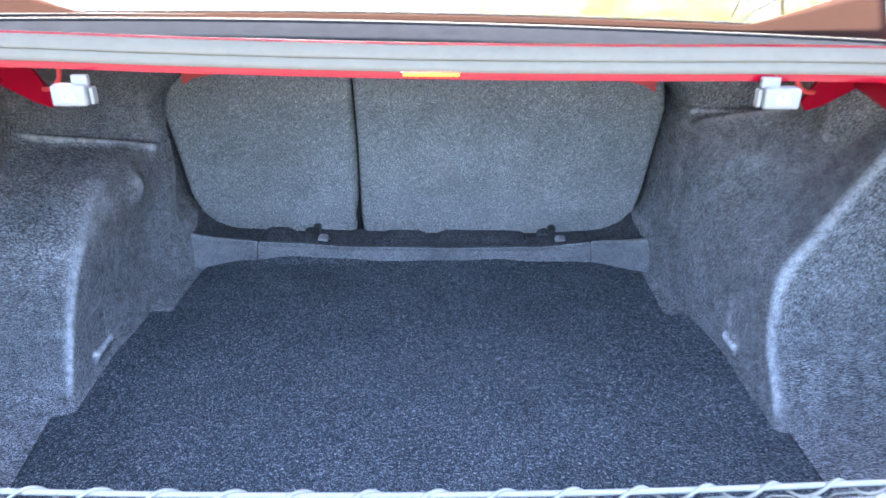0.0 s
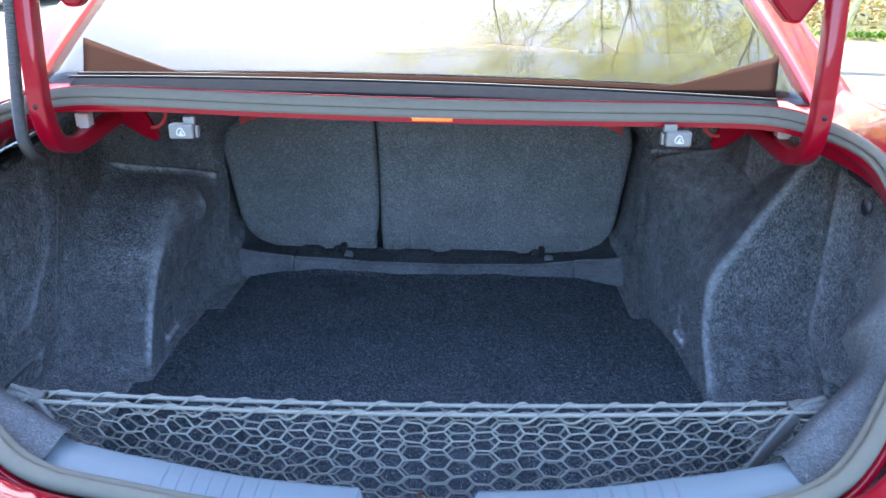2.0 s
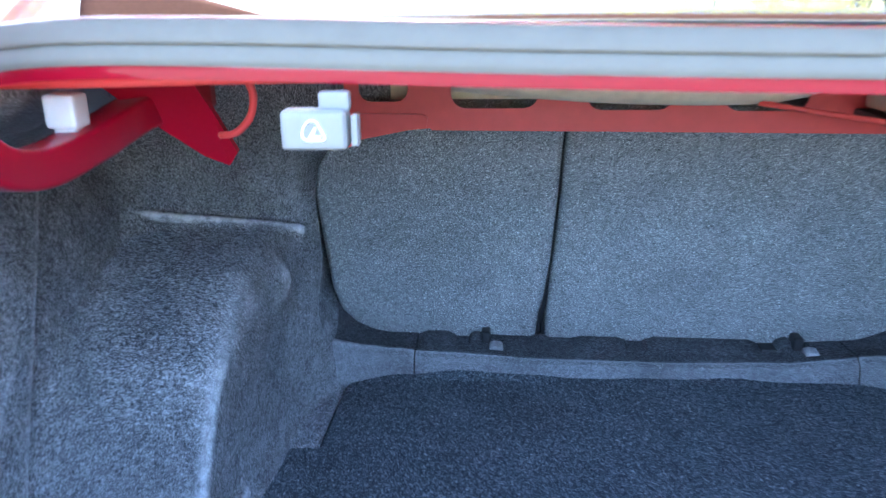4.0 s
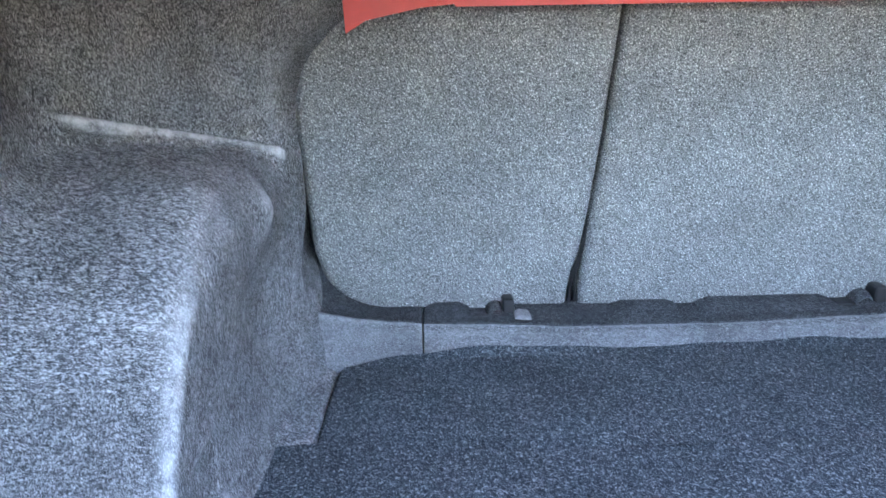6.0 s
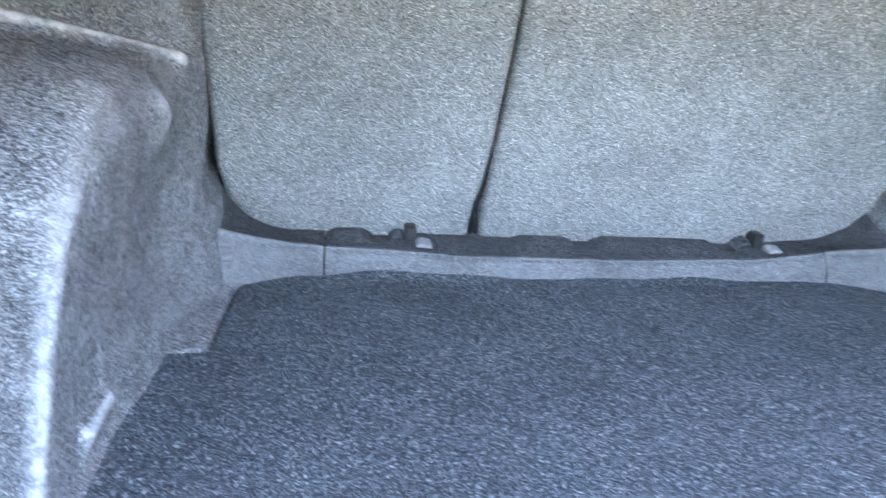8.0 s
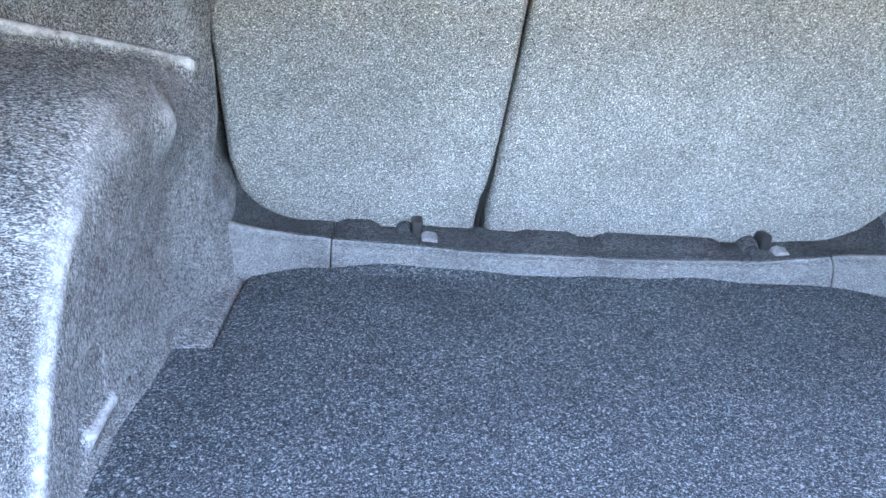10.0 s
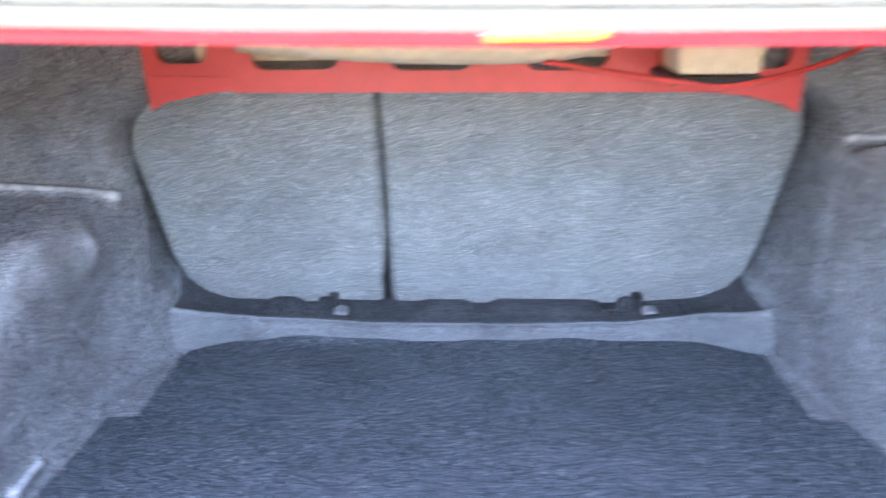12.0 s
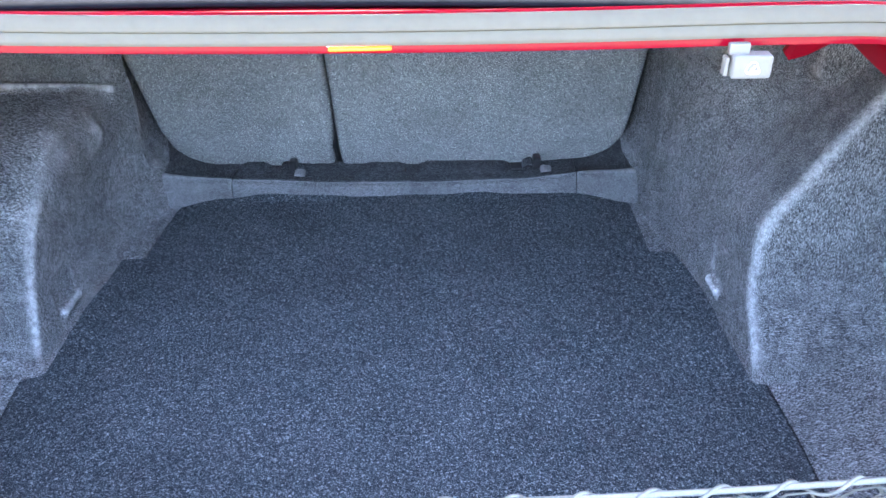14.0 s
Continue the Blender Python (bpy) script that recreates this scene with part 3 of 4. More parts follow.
ys = sorted(set(spread(0.415, 1.34, 90) + spread(1.345, 1.353, 4) + spread(1.30, 1.36, 16) + spread(1.36, 1.57, 24) + spread(1.573, 1.605, 9)))
us = sorted(set([0, 0.0015, 0.004] + spread(0.008, 0.992, 150) + [0.996, 0.9985, 1.0]))
mat_ob = part("boot_mat", grid_mesh("boot_mat", mat_point, ys, us, MAT, True, True), None, "", 0.011)
tagged(mat_ob, "dark navy grey felt mat lying on the boot floor", "floor mat")


# carpeted step in front of the seatbacks
def corner_lift(x):
    """The step's top sweeps up into the side lining, as the seatbacks' lower corners do."""
    d = min(max(0.0, abs(x + 0.012) - 0.433), 0.098)
    return 0.10 - math.sqrt(0.01 - d * d)


EDGE_Z = [(-0.56, 0.676), (-0.511, 0.661), (-0.479, 0.650), (-0.438, 0.639), (-0.391, 0.634), (-0.282, 0.629), (-0.183, 0.622), (0.066, 0.619), (0.284, 0.624), (0.379, 0.634), (0.447, 0.648), (0.514, 0.666), (0.56, 0.672)]
# height of the step's back edge against the seatbacks, with its notches
BACK_Z = [(-0.56, 0.640), (-0.43, 0.635), (-0.385, 0.634), (-0.374, 0.641), (-0.336, 0.641), (-0.327, 0.635), (-0.24, 0.633), (-0.095, 0.628), (-0.078, 0.634), (-0.010, 0.633), (0.000, 0.629), (0.050, 0.630), (0.058, 0.635), (0.235, 0.633), (0.245, 0.628), (0.33, 0.628), (0.40, 0.634), (0.56, 0.650)]


def step_point(x, v):
    """v: 0 foot of the front face, 1 its upper edge, 2 the back of the top."""
    side = sm(abs(x + 0.008), 0.405, 0.535)
    foot_y = lerp(1.602, 1.551, side)
    edge_y = lerp(1.613, 1.584 if x < 0 else 1.574, side)
    edge_z = along(EDGE_Z, x)
    if v <= 1:
        t = v
        return (x, lerp(foot_y, edge_y, t) - 0.003 * math.sin(math.pi * t) + 0.004 * sm(t, 0.8, 1.0) * (1 - side), lerp(0.592, edge_z, t) - 0.0015 * sm(t, 0.9, 1.0))
    t = v - 1
    y = lerp(edge_y, 1.722, t) + 0.004 * (1 - sm(t, 0, 0.1)) * (1 - side)
    back = along(BACK_Z, x)
    z = lerp(edge_z, back, sm(t, 0.0, 0.75)) + 0.0025 * math.sin(math.pi * min(1, t * 4)) * (1 - side)
    z += corner_lift(x) * sm(t, 0.10, 0.95)
    for c, w in ((-0.304, 0.020), (0.024, 0.022), (0.268, 0.020)):
        z -= 0.007 * sm(w - abs(x - c), 0, 0.005) * sm(t, 0.42, 0.47)
    z += 0.0012 * noise.noise((x * 30, y * 30, 4.0))
    return (x, y, z)


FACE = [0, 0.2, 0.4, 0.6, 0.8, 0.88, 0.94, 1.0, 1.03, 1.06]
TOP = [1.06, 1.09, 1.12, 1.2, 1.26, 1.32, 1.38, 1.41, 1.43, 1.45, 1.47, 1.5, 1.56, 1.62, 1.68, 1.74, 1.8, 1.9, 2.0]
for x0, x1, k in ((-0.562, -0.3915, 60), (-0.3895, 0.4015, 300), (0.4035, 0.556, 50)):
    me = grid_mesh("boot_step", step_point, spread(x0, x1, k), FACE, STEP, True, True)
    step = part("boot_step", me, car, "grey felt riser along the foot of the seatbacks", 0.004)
    # same felt as the riser; its shade is put into the colour
    me = grid_mesh("step_top", step_point, spread(x0, x1, k), TOP, STEP_SHADED, True, True)
    part("step_top", me, step, "felt top of the step, its colour darkened for shade", 0.004)


# latch points of the seatbacks on the step
def latch(x):
    """Seat latch on the step: a dark rounded catch, a felt hump beside it and a pale tongue in front."""
    hump = [(-0.034, 0.615), (-0.031, 0.634), (-0.024, 0.641), (-0.016, 0.642), (-0.011, 0.636), (-0.010, 0.615)]
    line = curve_points([(x + p, 0, z) for p, z in hump], 3)
    me = grid_mesh("latch_block", lambda i, t: (line[int(i)].x, lerp(1.672, 1.705, t), line[int(i)].z - 0.006 * (1 - sm(t, 0, 0.35))), range(len(line)), [0, 0.06, 0.15, 0.3, 0.6, 1.0], STEP_SHADED, True, True)
    block_ob = part("latch_block", me, car, "felt covered seat latch hump", 0.003)
    part("latch_catch", boxes_mesh("latch_catch", [((x - 0.010, 1.664, 0.612), (x + 0.008, 1.70, 0.657))], BLACK, 0.006, 3), block_ob, "black rounded latch catch")
    tab = [(0.004, 0), (0.006, 0.010), (0.014, 0.013), (0.029, 0.011), (0.033, 0)]
    part("latch_tab", prism("latch_tab", [(x + p, 1.640, 0.6255 + q) for p, q in tab], (0, 0.024, 0.004), TAB), block_ob, "pale felt tongue", 0, 0.003)
    part("latch_recess", boxes_mesh("latch_recess", [((x - 0.062, 1.672, 0.600), (x - 0.034, 1.705, 0.628))], BLACK, 0.002), block_ob)


latch(-0.258)
latch(0.318)
part("strap_slot", boxes_mesh("strap_slot", [((0.004, 1.672, 0.600), (0.044, 1.705, 0.6235))], BLACK, 0.002), car, "black slot in the step")


# seatbacks: (x, height up the lean)
def seat_point(x, z):
    return (x, 1.702 - 0.45 * (z - 0.63), z)


LEFT = [(-0.164, 0.618), (-0.163, 0.655), (-0.160, 0.690), (-0.153, 0.718), (-0.149, 0.76), (-0.146, 0.8), (-0.141, 0.92), (-0.137, 1.1), (-0.436, 1.1), (-0.490, 1.06), (-0.530, 1.015), (-0.547, 0.96), (-0.548, 0.74), (-0.538, 0.69), (-0.514, 0.655), (-0.468, 0.630), (-0.416, 0.618)]
RIGHT = [(-0.133, 1.1), (-0.137, 0.92), (-0.142, 0.8), (-0.148, 0.69), (-0.1475, 0.618), (0.38, 0.618), (0.44, 0.631), (0.488, 0.660), (0.512, 0.70), (0.518, 0.76), (0.521, 0.98), (0.505, 1.04), (0.45, 1.1)]
for pts, lab in ((LEFT, "grey carpeted narrow rear seatback"), (RIGHT[::-1], "grey carpeted wide rear seatback")):
    me = prism("seatback", [seat_point(x, z) for x, z in pts], (0, 0.06, 0.027), SEAT)
    back = part("seatback", me, car, lab, 0, 0.016)
    back.modifiers["bevel"].segments = 4
# black sheet added so that the gaps round the seatbacks stay dark
me = grid_mesh("gap_shade", lambda x, z: (x, 1.79 - 0.45 * (z - 0.63), z), spread(-0.62, 0.62, 3), spread(0.56, 1.2, 3), BLACK)
part("gap_shade", me, car, "added black sheet for the shade behind the seatbacks", 0.01)
for dx, bow in ((0.0, 0.0), (0.005, 0.004), (-0.006, -0.003)):
    line = curve_points([seat_point(-0.157 + dx, 0.605), seat_point(-0.159 + dx + bow, 0.645), seat_point(-0.157 + dx * 0.6, 0.685), seat_point(-0.149 + dx * 0.3, 0.725), seat_point(-0.145, 0.79)], 6)
    line = [p + Vector((0, 0.012, 0)) for p in line]
    part("seat_strap", sweep("seat_strap", line, oblong(0.006, 0.0025, 0.001), BLACK, scales=[1.0 - 0.7 * i / 24 for i in range(25)]), car, "twisted black strap between the seatbacks")

# small ridge in the left lining, its highlight put in as paler felt
me = sweep("lining_ridge", curve_points([(-0.585, 1.366, 0.752), (-0.5835, 1.368, 0.738), (-0.5835, 1.370, 0.722), (-0.586, 1.372, 0.708)], 6), ring(0.004, 8), TAB, scales=[0.3 + 0.7 * math.sin(math.pi * i / 18) for i in range(19)])
part("lining_ridge", me, car, "small ridge in the lining with its highlight as paler felt")

# ---------------------------------------------------------------- parcel shelf, seen from below
shelf = part("parcel_shelf", grid_mesh("parcel_shelf", lambda x, y: (x, y, 1.209 - 0.006 * x + 0.002 * math.sin(x * 14)), spread(-0.64, 0.66, 30), spread(0.825, 1.60, 12), PAINT_IN), car, "red painted steel parcel shelf", 0.006, offset=1.0)
BEAM_Y = 1.475


def rounded(x0, z0, x1, z1, r, k=4):
    return [((x0 + x1) / 2 + a, (z0 + z1) / 2 + b) for a, b in oblong(x1 - x0, z1 - z0, r, k)]


def pierced(name, outer, holes, y, mat):
    bm = bmesh.new()
    edges = []
    for ringpts in (outer, *holes):
        vs = [bm.verts.new((x, y, z)) for x, z in ringpts]
        edges += [bm.edges.new((vs[i], vs[(i + 1) % len(vs)])) for i in range(len(vs))]
    bmesh.ops.triangle_fill(bm, edges=edges, use_beauty=True)
    me = bpy.data.meshes.new(name)
    bm.to_mesh(me)
    bm.free()
    me.materials.append(mat)
    return me


outer = [(-0.464, 1.048), (-0.44, 1.062), (-0.40, 1.072), (-0.34, 1.077), (-0.338, 1.074), (0.34, 1.068), (0.40, 1.062), (0.45, 1.050), (0.474, 1.036), (0.476, 1.10), (0.478, 1.206), (-0.468, 1.206), (-0.466, 1.10)]
holes = [rounded(-0.445, 1.116, -0.372, 1.165, 0.018), rounded(-0.309, 1.106, -0.181, 1.165, 0.022), rounded(-0.112, 1.103, 0.012, 1.165, 0.022), rounded(0.082, 1.101, 0.200, 1.165, 0.022), rounded(0.39, 1.10, 0.452, 1.15, 0.018)]
part("shelf_beam", pierced("shelf_beam", outer, holes, BEAM_Y, PAINT_IN), shelf, "red steel beam with oblong holes", 0.004, 0)
part("beam_bracket", prism("beam_bracket", [(-0.458, 1.470, 1.058), (-0.345, 1.470, 1.080), (-0.343, 1.470, 1.094), (-0.352, 1.470, 1.098), (-0.462, 1.470, 1.100)], (0, -0.003, 0), PAINT_IN), shelf)
me = sweep("foam_roll", curve_points([(-0.30, 1.40, 1.165), (-0.1, 1.39, 1.150), (0.1, 1.39, 1.148), (0.20, 1.41, 1.165)], 8), ring(0.026, 10), CREAM)
part("foam_roll", me, shelf, "cream foam strip under the shelf")
spk = part("shelf_module", boxes_mesh("shelf_module", [((0.268, 1.36, 1.108), (0.375, 1.46, 1.20))], CREAM, 0.008), shelf, "cream plastic module under the shelf")
part("module_edge", boxes_mesh("module_edge", [((0.258, 1.355, 1.095), (0.378, 1.465, 1.106))], BLACK, 0.004), spk, "black lower edge")
me = sweep("red_cable", curve_points([(0.10, 1.38, 1.125), (0.25, 1.34, 1.105), (0.33, 1.335, 1.098), (0.45, 1.37, 1.118), (0.52, 1.40, 1.14)], 8), ring(0.004, 6), PAINT_IN)
part("red_cable", me, shelf, "thin red cable")

# boot lamp
lamp = part("boot_lamp", boxes_mesh("boot_lamp", [((0.012, 0.797, 1.2125), (0.082, 0.838, 1.2225))], WHITE, 0.003), car, "lit oblong boot lamp")
part("lamp_lens", boxes_mesh("lamp_lens", [((0.016, 0.7925, 1.2105), (0.078, 0.834, 1.2145))], LENS, 0.002), lamp, "glowing orange lens")

# seat release pulls
for x, s in ((-0.341, -1), (0.4205, 1)):
    y, z = 0.782, 1.1915
    h = part("release_handle", boxes_mesh("release_handle", [((x - 0.019, y - 0.004, z - 0.0115), (x + 0.019, y + 0.014, z + 0.0115))], GREY, 0.004, 3), car, "pale grey seatback release pull with a white sign")
    part("bracket", boxes_mesh("bracket", [((x + (0.002 if s < 0 else -0.022), y + 0.004, z + 0.010), (x + (0.020 if s < 0 else -0.002), y + 0.012, z + 0.021))], GREY, 0.002), h)
    part("side_catch", boxes_mesh("side_catch", [((x - s * 0.0225 - 0.002, y + 0.002, z - 0.010), (x - s * 0.0225 + 0.002, y + 0.013, z + 0.008))], GREY, 0.001), h)
    loop_pts = [(0.007, -0.0065), (0.0085, -0.0045), (0.006, 0.001), (0.003, 0.0065), (-0.001, 0.0075), (-0.004, 0.0055), (-0.0065, 0.002), (-0.0075, -0.0025), (-0.0065, -0.0055), (-0.002, -0.0068), (0.003, -0.0068)]
    me = sweep("seat_sign", curve_points([(x + 0.8 * p, y - 0.0044, z + 0.8 * q) for p, q in loop_pts], 3, True), oblong(0.0016, 0.0014, 0.0004, 1), WHITE, True, Vector((0, 1, 0)))
    part("seat_sign", me, h, "white outlined pictogram")
    part("sign_core", prism("sign_core", [(x - 0.0032, y - 0.0040, z - 0.0042), (x + 0.0045, y - 0.0040, z - 0.0042), (x + 0.0045, y - 0.0040, z - 0.0026), (x + 0.0010, y - 0.0040, z - 0.0024), (x + 0.0026, y - 0.0040, z + 0.0022), (x + 0.0008, y - 0.0040, z + 0.0022)], (0, -0.0008, 0), WHITE), h)

# goose-neck hinges
for s in (-1, 1):
    x = mid(0.76) + s * 0.567
    line = curve_points([(x - s * 0.030, 1.02, 1.185), (x - s * 0.018, 0.93, 1.182), (x - s * 0.006, 0.865, 1.168), (x, 0.805, 1.163), (x, 0.758, 1.180), (x, 0.738, 1.225), (x, 0.740, 1.29), (x, 0.752, 1.38), (x - s * 0.003, 0.765, 1.48), (x - s * 0.006, 0.775, 1.60)], 6)
    hinge = part("boot_hinge", sweep("boot_hinge", line, oblong(0.026, 0.026, 0.004), PAINT, False, Vector((1, 0, 0))), car, "red painted goose-neck boot lid hinge")
    part("hinge_hole", turned("hinge_hole", [(0.0035, -0.0015), (0.0035, 0.001)], BLACK, (x, 0.7245, 1.238), "Y", 12), hinge)
    part("hinge_bumper", boxes_mesh("hinge_bumper", [((x - 0.011, 0.846, 1.181), (x + 0.011, 0.866, 1.204)), ((x - 0.008, 0.849, 1.176), (x + 0.008, 0.863, 1.183))], WHITE, 0.003), hinge, "white rubber stop")
    me = prism("hinge_bracket", [(x - s * 0.000, 0.900, 1.205), (x - s * 0.030, 0.935, 1.165), (x - s * 0.052, 0.957, 1.140), (x - s * 0.068, 0.968, 1.130), (x - s * 0.078, 0.962, 1.142), (x - s * 0.066, 0.945, 1.180), (x - s * 0.058, 0.930, 1.205)], (0, 0.005, 0.002), PAINT)
    part("hinge_bracket", me, hinge, "red steel bracket")
    me = sweep("bracket_wire", curve_points([(x - s * 0.068, 0.955, 1.158), (x - s * 0.085, 0.945, 1.162), (x - s * 0.100, 0.938, 1.176), (x - s * 0.106, 0.930, 1.196), (x - s * 0.100, 0.925, 1.210)], 6), ring(0.0032, 6), PAINT_IN)
    part("bracket_wire", me, hinge)

# corrugated cable sleeve along the hinge
x = mid(0.76) - 0.567 - 0.030
line = curve_points([(x - 0.045, 0.84, 1.125), (x - 0.018, 0.775, 1.150), (x - 0.004, 0.735, 1.180), (x, 0.728, 1.215), (x + 0.003, 0.732, 1.27), (x + 0.008, 0.742, 1.35), (x + 0.012, 0.755, 1.45), (x + 0.018, 0.77, 1.54), (x + 0.030, 0.78, 1.62)], 84)
me = sweep("cable_sleeve", line, ring(0.0095, 10), SLEEVE, False, Vector((1, 0, 0)), True, True, [1.0 if i % 4 < 2 else 0.88 for i in range(len(line))])
part("cable_sleeve", me, car, "black corrugated cable sleeve")

# openings behind the side lining, with the sleeve's black coil
for s in (-1, 1):
    x = 0.05 * 0.7 + s * 0.700
    me = boxes_mesh("lining_slot", [((x - 0.016, 0.785, 1.118), (x + 0.016, 0.865, 1.142))], BLACK, 0.008)
    part("lining_slot", me, car, "black opening in the side lining")
me = sweep("coil_hook", curve_points([(-0.635, 0.78, 1.130), (-0.636, 0.83, 1.142), (-0.638, 0.875, 1.150), (-0.64, 0.92, 1.150)], 24), ring(0.008, 8), BLACK, False, Vector((1, 0, 0)), True, True, [1.0 if i % 4 < 2 else 0.7 for i in range(73)])
part("coil_hook", me, car, "black coiled sleeve end")
part("liner_clip", turned("liner_clip", [(0.013, -0.004), (0.011, 0.0), (0.006, 0.003)], BLACK, (0.66, 0.665, 1.128), "X", 16), car, "round black lining clip")

# ---------------------------------------------------------------- sill plate
def sill_inner(a):
    return 0.386 + 0.072 * (abs(a) / 0.50) ** 1.9


RISE = [(0, .850), (.22, .852), (.37, .862), (.45, .872), (.51, .886)]


def sill_point(a, t):
    yi = sill_inner(a)
    y = yi - (0.074 - 0.024 * sm(abs(a), 0.36, 0.485)) * t
    z = along(RISE, abs(a)) - 0.003 - 0.010 * sm(abs(a), 0.3, 0.5) - 0.010 * t + 0.004 * math.sin(math.pi * min(1.0, t * 1.3)) - (0.012 if t < 0 else 0)
    k = (abs(a) - 0.155) / 0.0195
    if 0 <= k <= 8.3 and abs(k - round(k)) < 0.045 and 0.05 < t < 0.75:
        z -= 0.0014
    return (mid(0.45) + a * (1 - 0.03 * sm(abs(a), 0.40, 0.484) * t), y, z)


def sill_half(a0, a1, k):
    ts = [-0.05, 0.0, 0.04, 0.1, 0.2, 0.35, 0.5, 0.65, 0.8, 0.92, 1.0]
    return grid_mesh("sill_plate", sill_point, spread(a0, a1, k), ts, SILL, True, True)


plate = part("sill_plate", sill_half(-0.484, -0.072, 320), car, "ribbed blue-grey plastic sill plate", 0.004)
part("sill_plate", sill_half(0.072, 0.484, 320), car, "ribbed blue-grey plastic sill plate", 0.004)
# the middle, cut out round the latch
mx = mid(0.45)
me = grid_mesh("sill_bridge", lambda a, t: (mx + a, lerp(0.348 + 0.0 * t, 0.312, t), 0.843 - 0.008 * t), spread(-0.0715, 0.0715, 12), spread(0, 1, 4), SILL, True, True)
part("sill_bridge", me, car, "plastic sill behind the latch recess", 0.004)
for s in (-1, 1):
    me = prism("notch_cheek", [(mx + s * 0.0725, 0.388, 0.848), (mx + s * 0.056, 0.349, 0.844), (mx + s * 0.0725, 0.349, 0.8445)], (0, 0, -0.006), SILL)
    part("notch_cheek", me, car)
me = sweep("latch_striker", curve_points([(mx + 0.002, 0.350, 0.78), (mx + 0.002, 0.353, 0.832), (mx + 0.002, 0.358, 0.840), (mx + 0.002, 0.388, 0.840), (mx + 0.002, 0.394, 0.832), (mx + 0.002, 0.396, 0.78)], 5), ring(0.0035, 8), STEEL, False, Vector((1, 0, 0)))
part("latch_striker", me, car, "bright steel latch striker")
# ---------------------------------------------------------------- cargo net
net = thing("cargo_net", "grey elastic cargo net pouch stretched behind the boot sill", "cargo net")


def net_line(u):
    """The upper edge; u from 0 (left) to 1 (right)."""
    x = lerp(-0.523, 0.597, u)
    sag = 4 * u * (1 - u)
    return x, lerp(0.530, 0.556, u) - 0.018 * sag, 0.876 - 0.002 * sag


def net_point(u, d, layer):
    """d: metres below the upper edge."""
    x, y, z = net_line(u)
    bulge = 0.020 * math.sin(min(1.0, d / 0.24) * math.pi) * 4 * u * (1 - u)
    y += (-0.018 - bulge) if layer else (0.004 + 0.5 * bulge)
    pull = 0.10 * sm(abs(u - 0.5), 0.40, 0.5)
    return Vector((lerp(x, 0.037, pull * d / 0.25), y + 0.01 * d, z - d * (1 - 0.25 * sm(abs(u - 0.5), 0.38, 0.5))))


def cord_mesh(name, segs, r, mat, k=5):
    verts, faces = [], []
    for a, b in segs:
        t = (b - a).normalized()
        s = t.cross(Vector((0, 1, 0.3))).normalized()
        w = s.cross(t)
        base = len(verts)
        for p in (a, b):
            for i in range(k):
                an = 2 * math.pi * i / k
                verts.append(p + (s * math.cos(an) * 1.25 + w * math.sin(an) * 0.8) * r)
        faces += [(base + i, base + (i + 1) % k, base + k + (i + 1) % k, base + k + i) for i in range(k)]
    return mesh_of(name, verts, faces, mat)


COLS, ROW = 17.5, 0.0128
for layer in (1, 0):
    rnd = random.Random(5 + layer)
    wob = {}

    def node(i, j, layer=layer):
        """Knots of the hexagons: i counts half columns, j half rows."""
        if (i, j) not in wob:
            wob[(i, j)] = (rnd.uniform(-0.10, 0.10), rnd.uniform(-0.0018, 0.0018))
        du, dd = wob[(i, j)]
        third = 0.17 if (i + j) % 2 == 0 else -0.17
        return net_point(min(1, max(0, (i * 0.5 + third * 0.5 + du * 0.3 + layer * 0.5) / COLS)), max(0, 0.012 + j * ROW + dd), layer)
    segs = []
    for i in range(1, int(COLS * 2)):
        for j in range(0, 18):
            a = node(i, j)
            if (i + j) % 2 == 0:
                segs.append((a, node(i + 1, j)))
            else:
                segs += [(a, node(i, j + 1))]
                segs += [(node(i, j), node(i, j - 1))] if j else []
            if (i + j) % 2 == 0:
                segs.append((a, node(i, j + 1)))
    segs = [(a, b) for a, b in segs if (a - b).length < 0.08]
    part("net_mesh", cord_mesh("net_mesh", segs, 0.0015, CORD), net, "knotted grey elastic mesh")
    line = [Vector(net_line(u)) + Vector((0, -0.018 if layer else 0.004, 0)) for u in spread(0, 1, 60)]
    part("edge_cord", sweep("edge_cord", line, ring(0.0032, 8), CORD), net, "grey elastic edge cord")
    # cord wound round the edge
    line = []
    for i in range(900):
        u = i / 899
        x, y, z = net_line(u)
        a = 2 * math.pi * u * COLS + layer * 3.1
        d = 0.0045 + 0.006 * max(0, math.cos(a + 0.6))
        line.append(Vector((x, y + (-0.018 if layer else 0.004) + 0.006 * math.sin(a), z + 0.008 * math.cos(a) - 0.004)))
    part("winding_cord", sweep("winding_cord", line, ring(0.0021, 5), CORD), net)
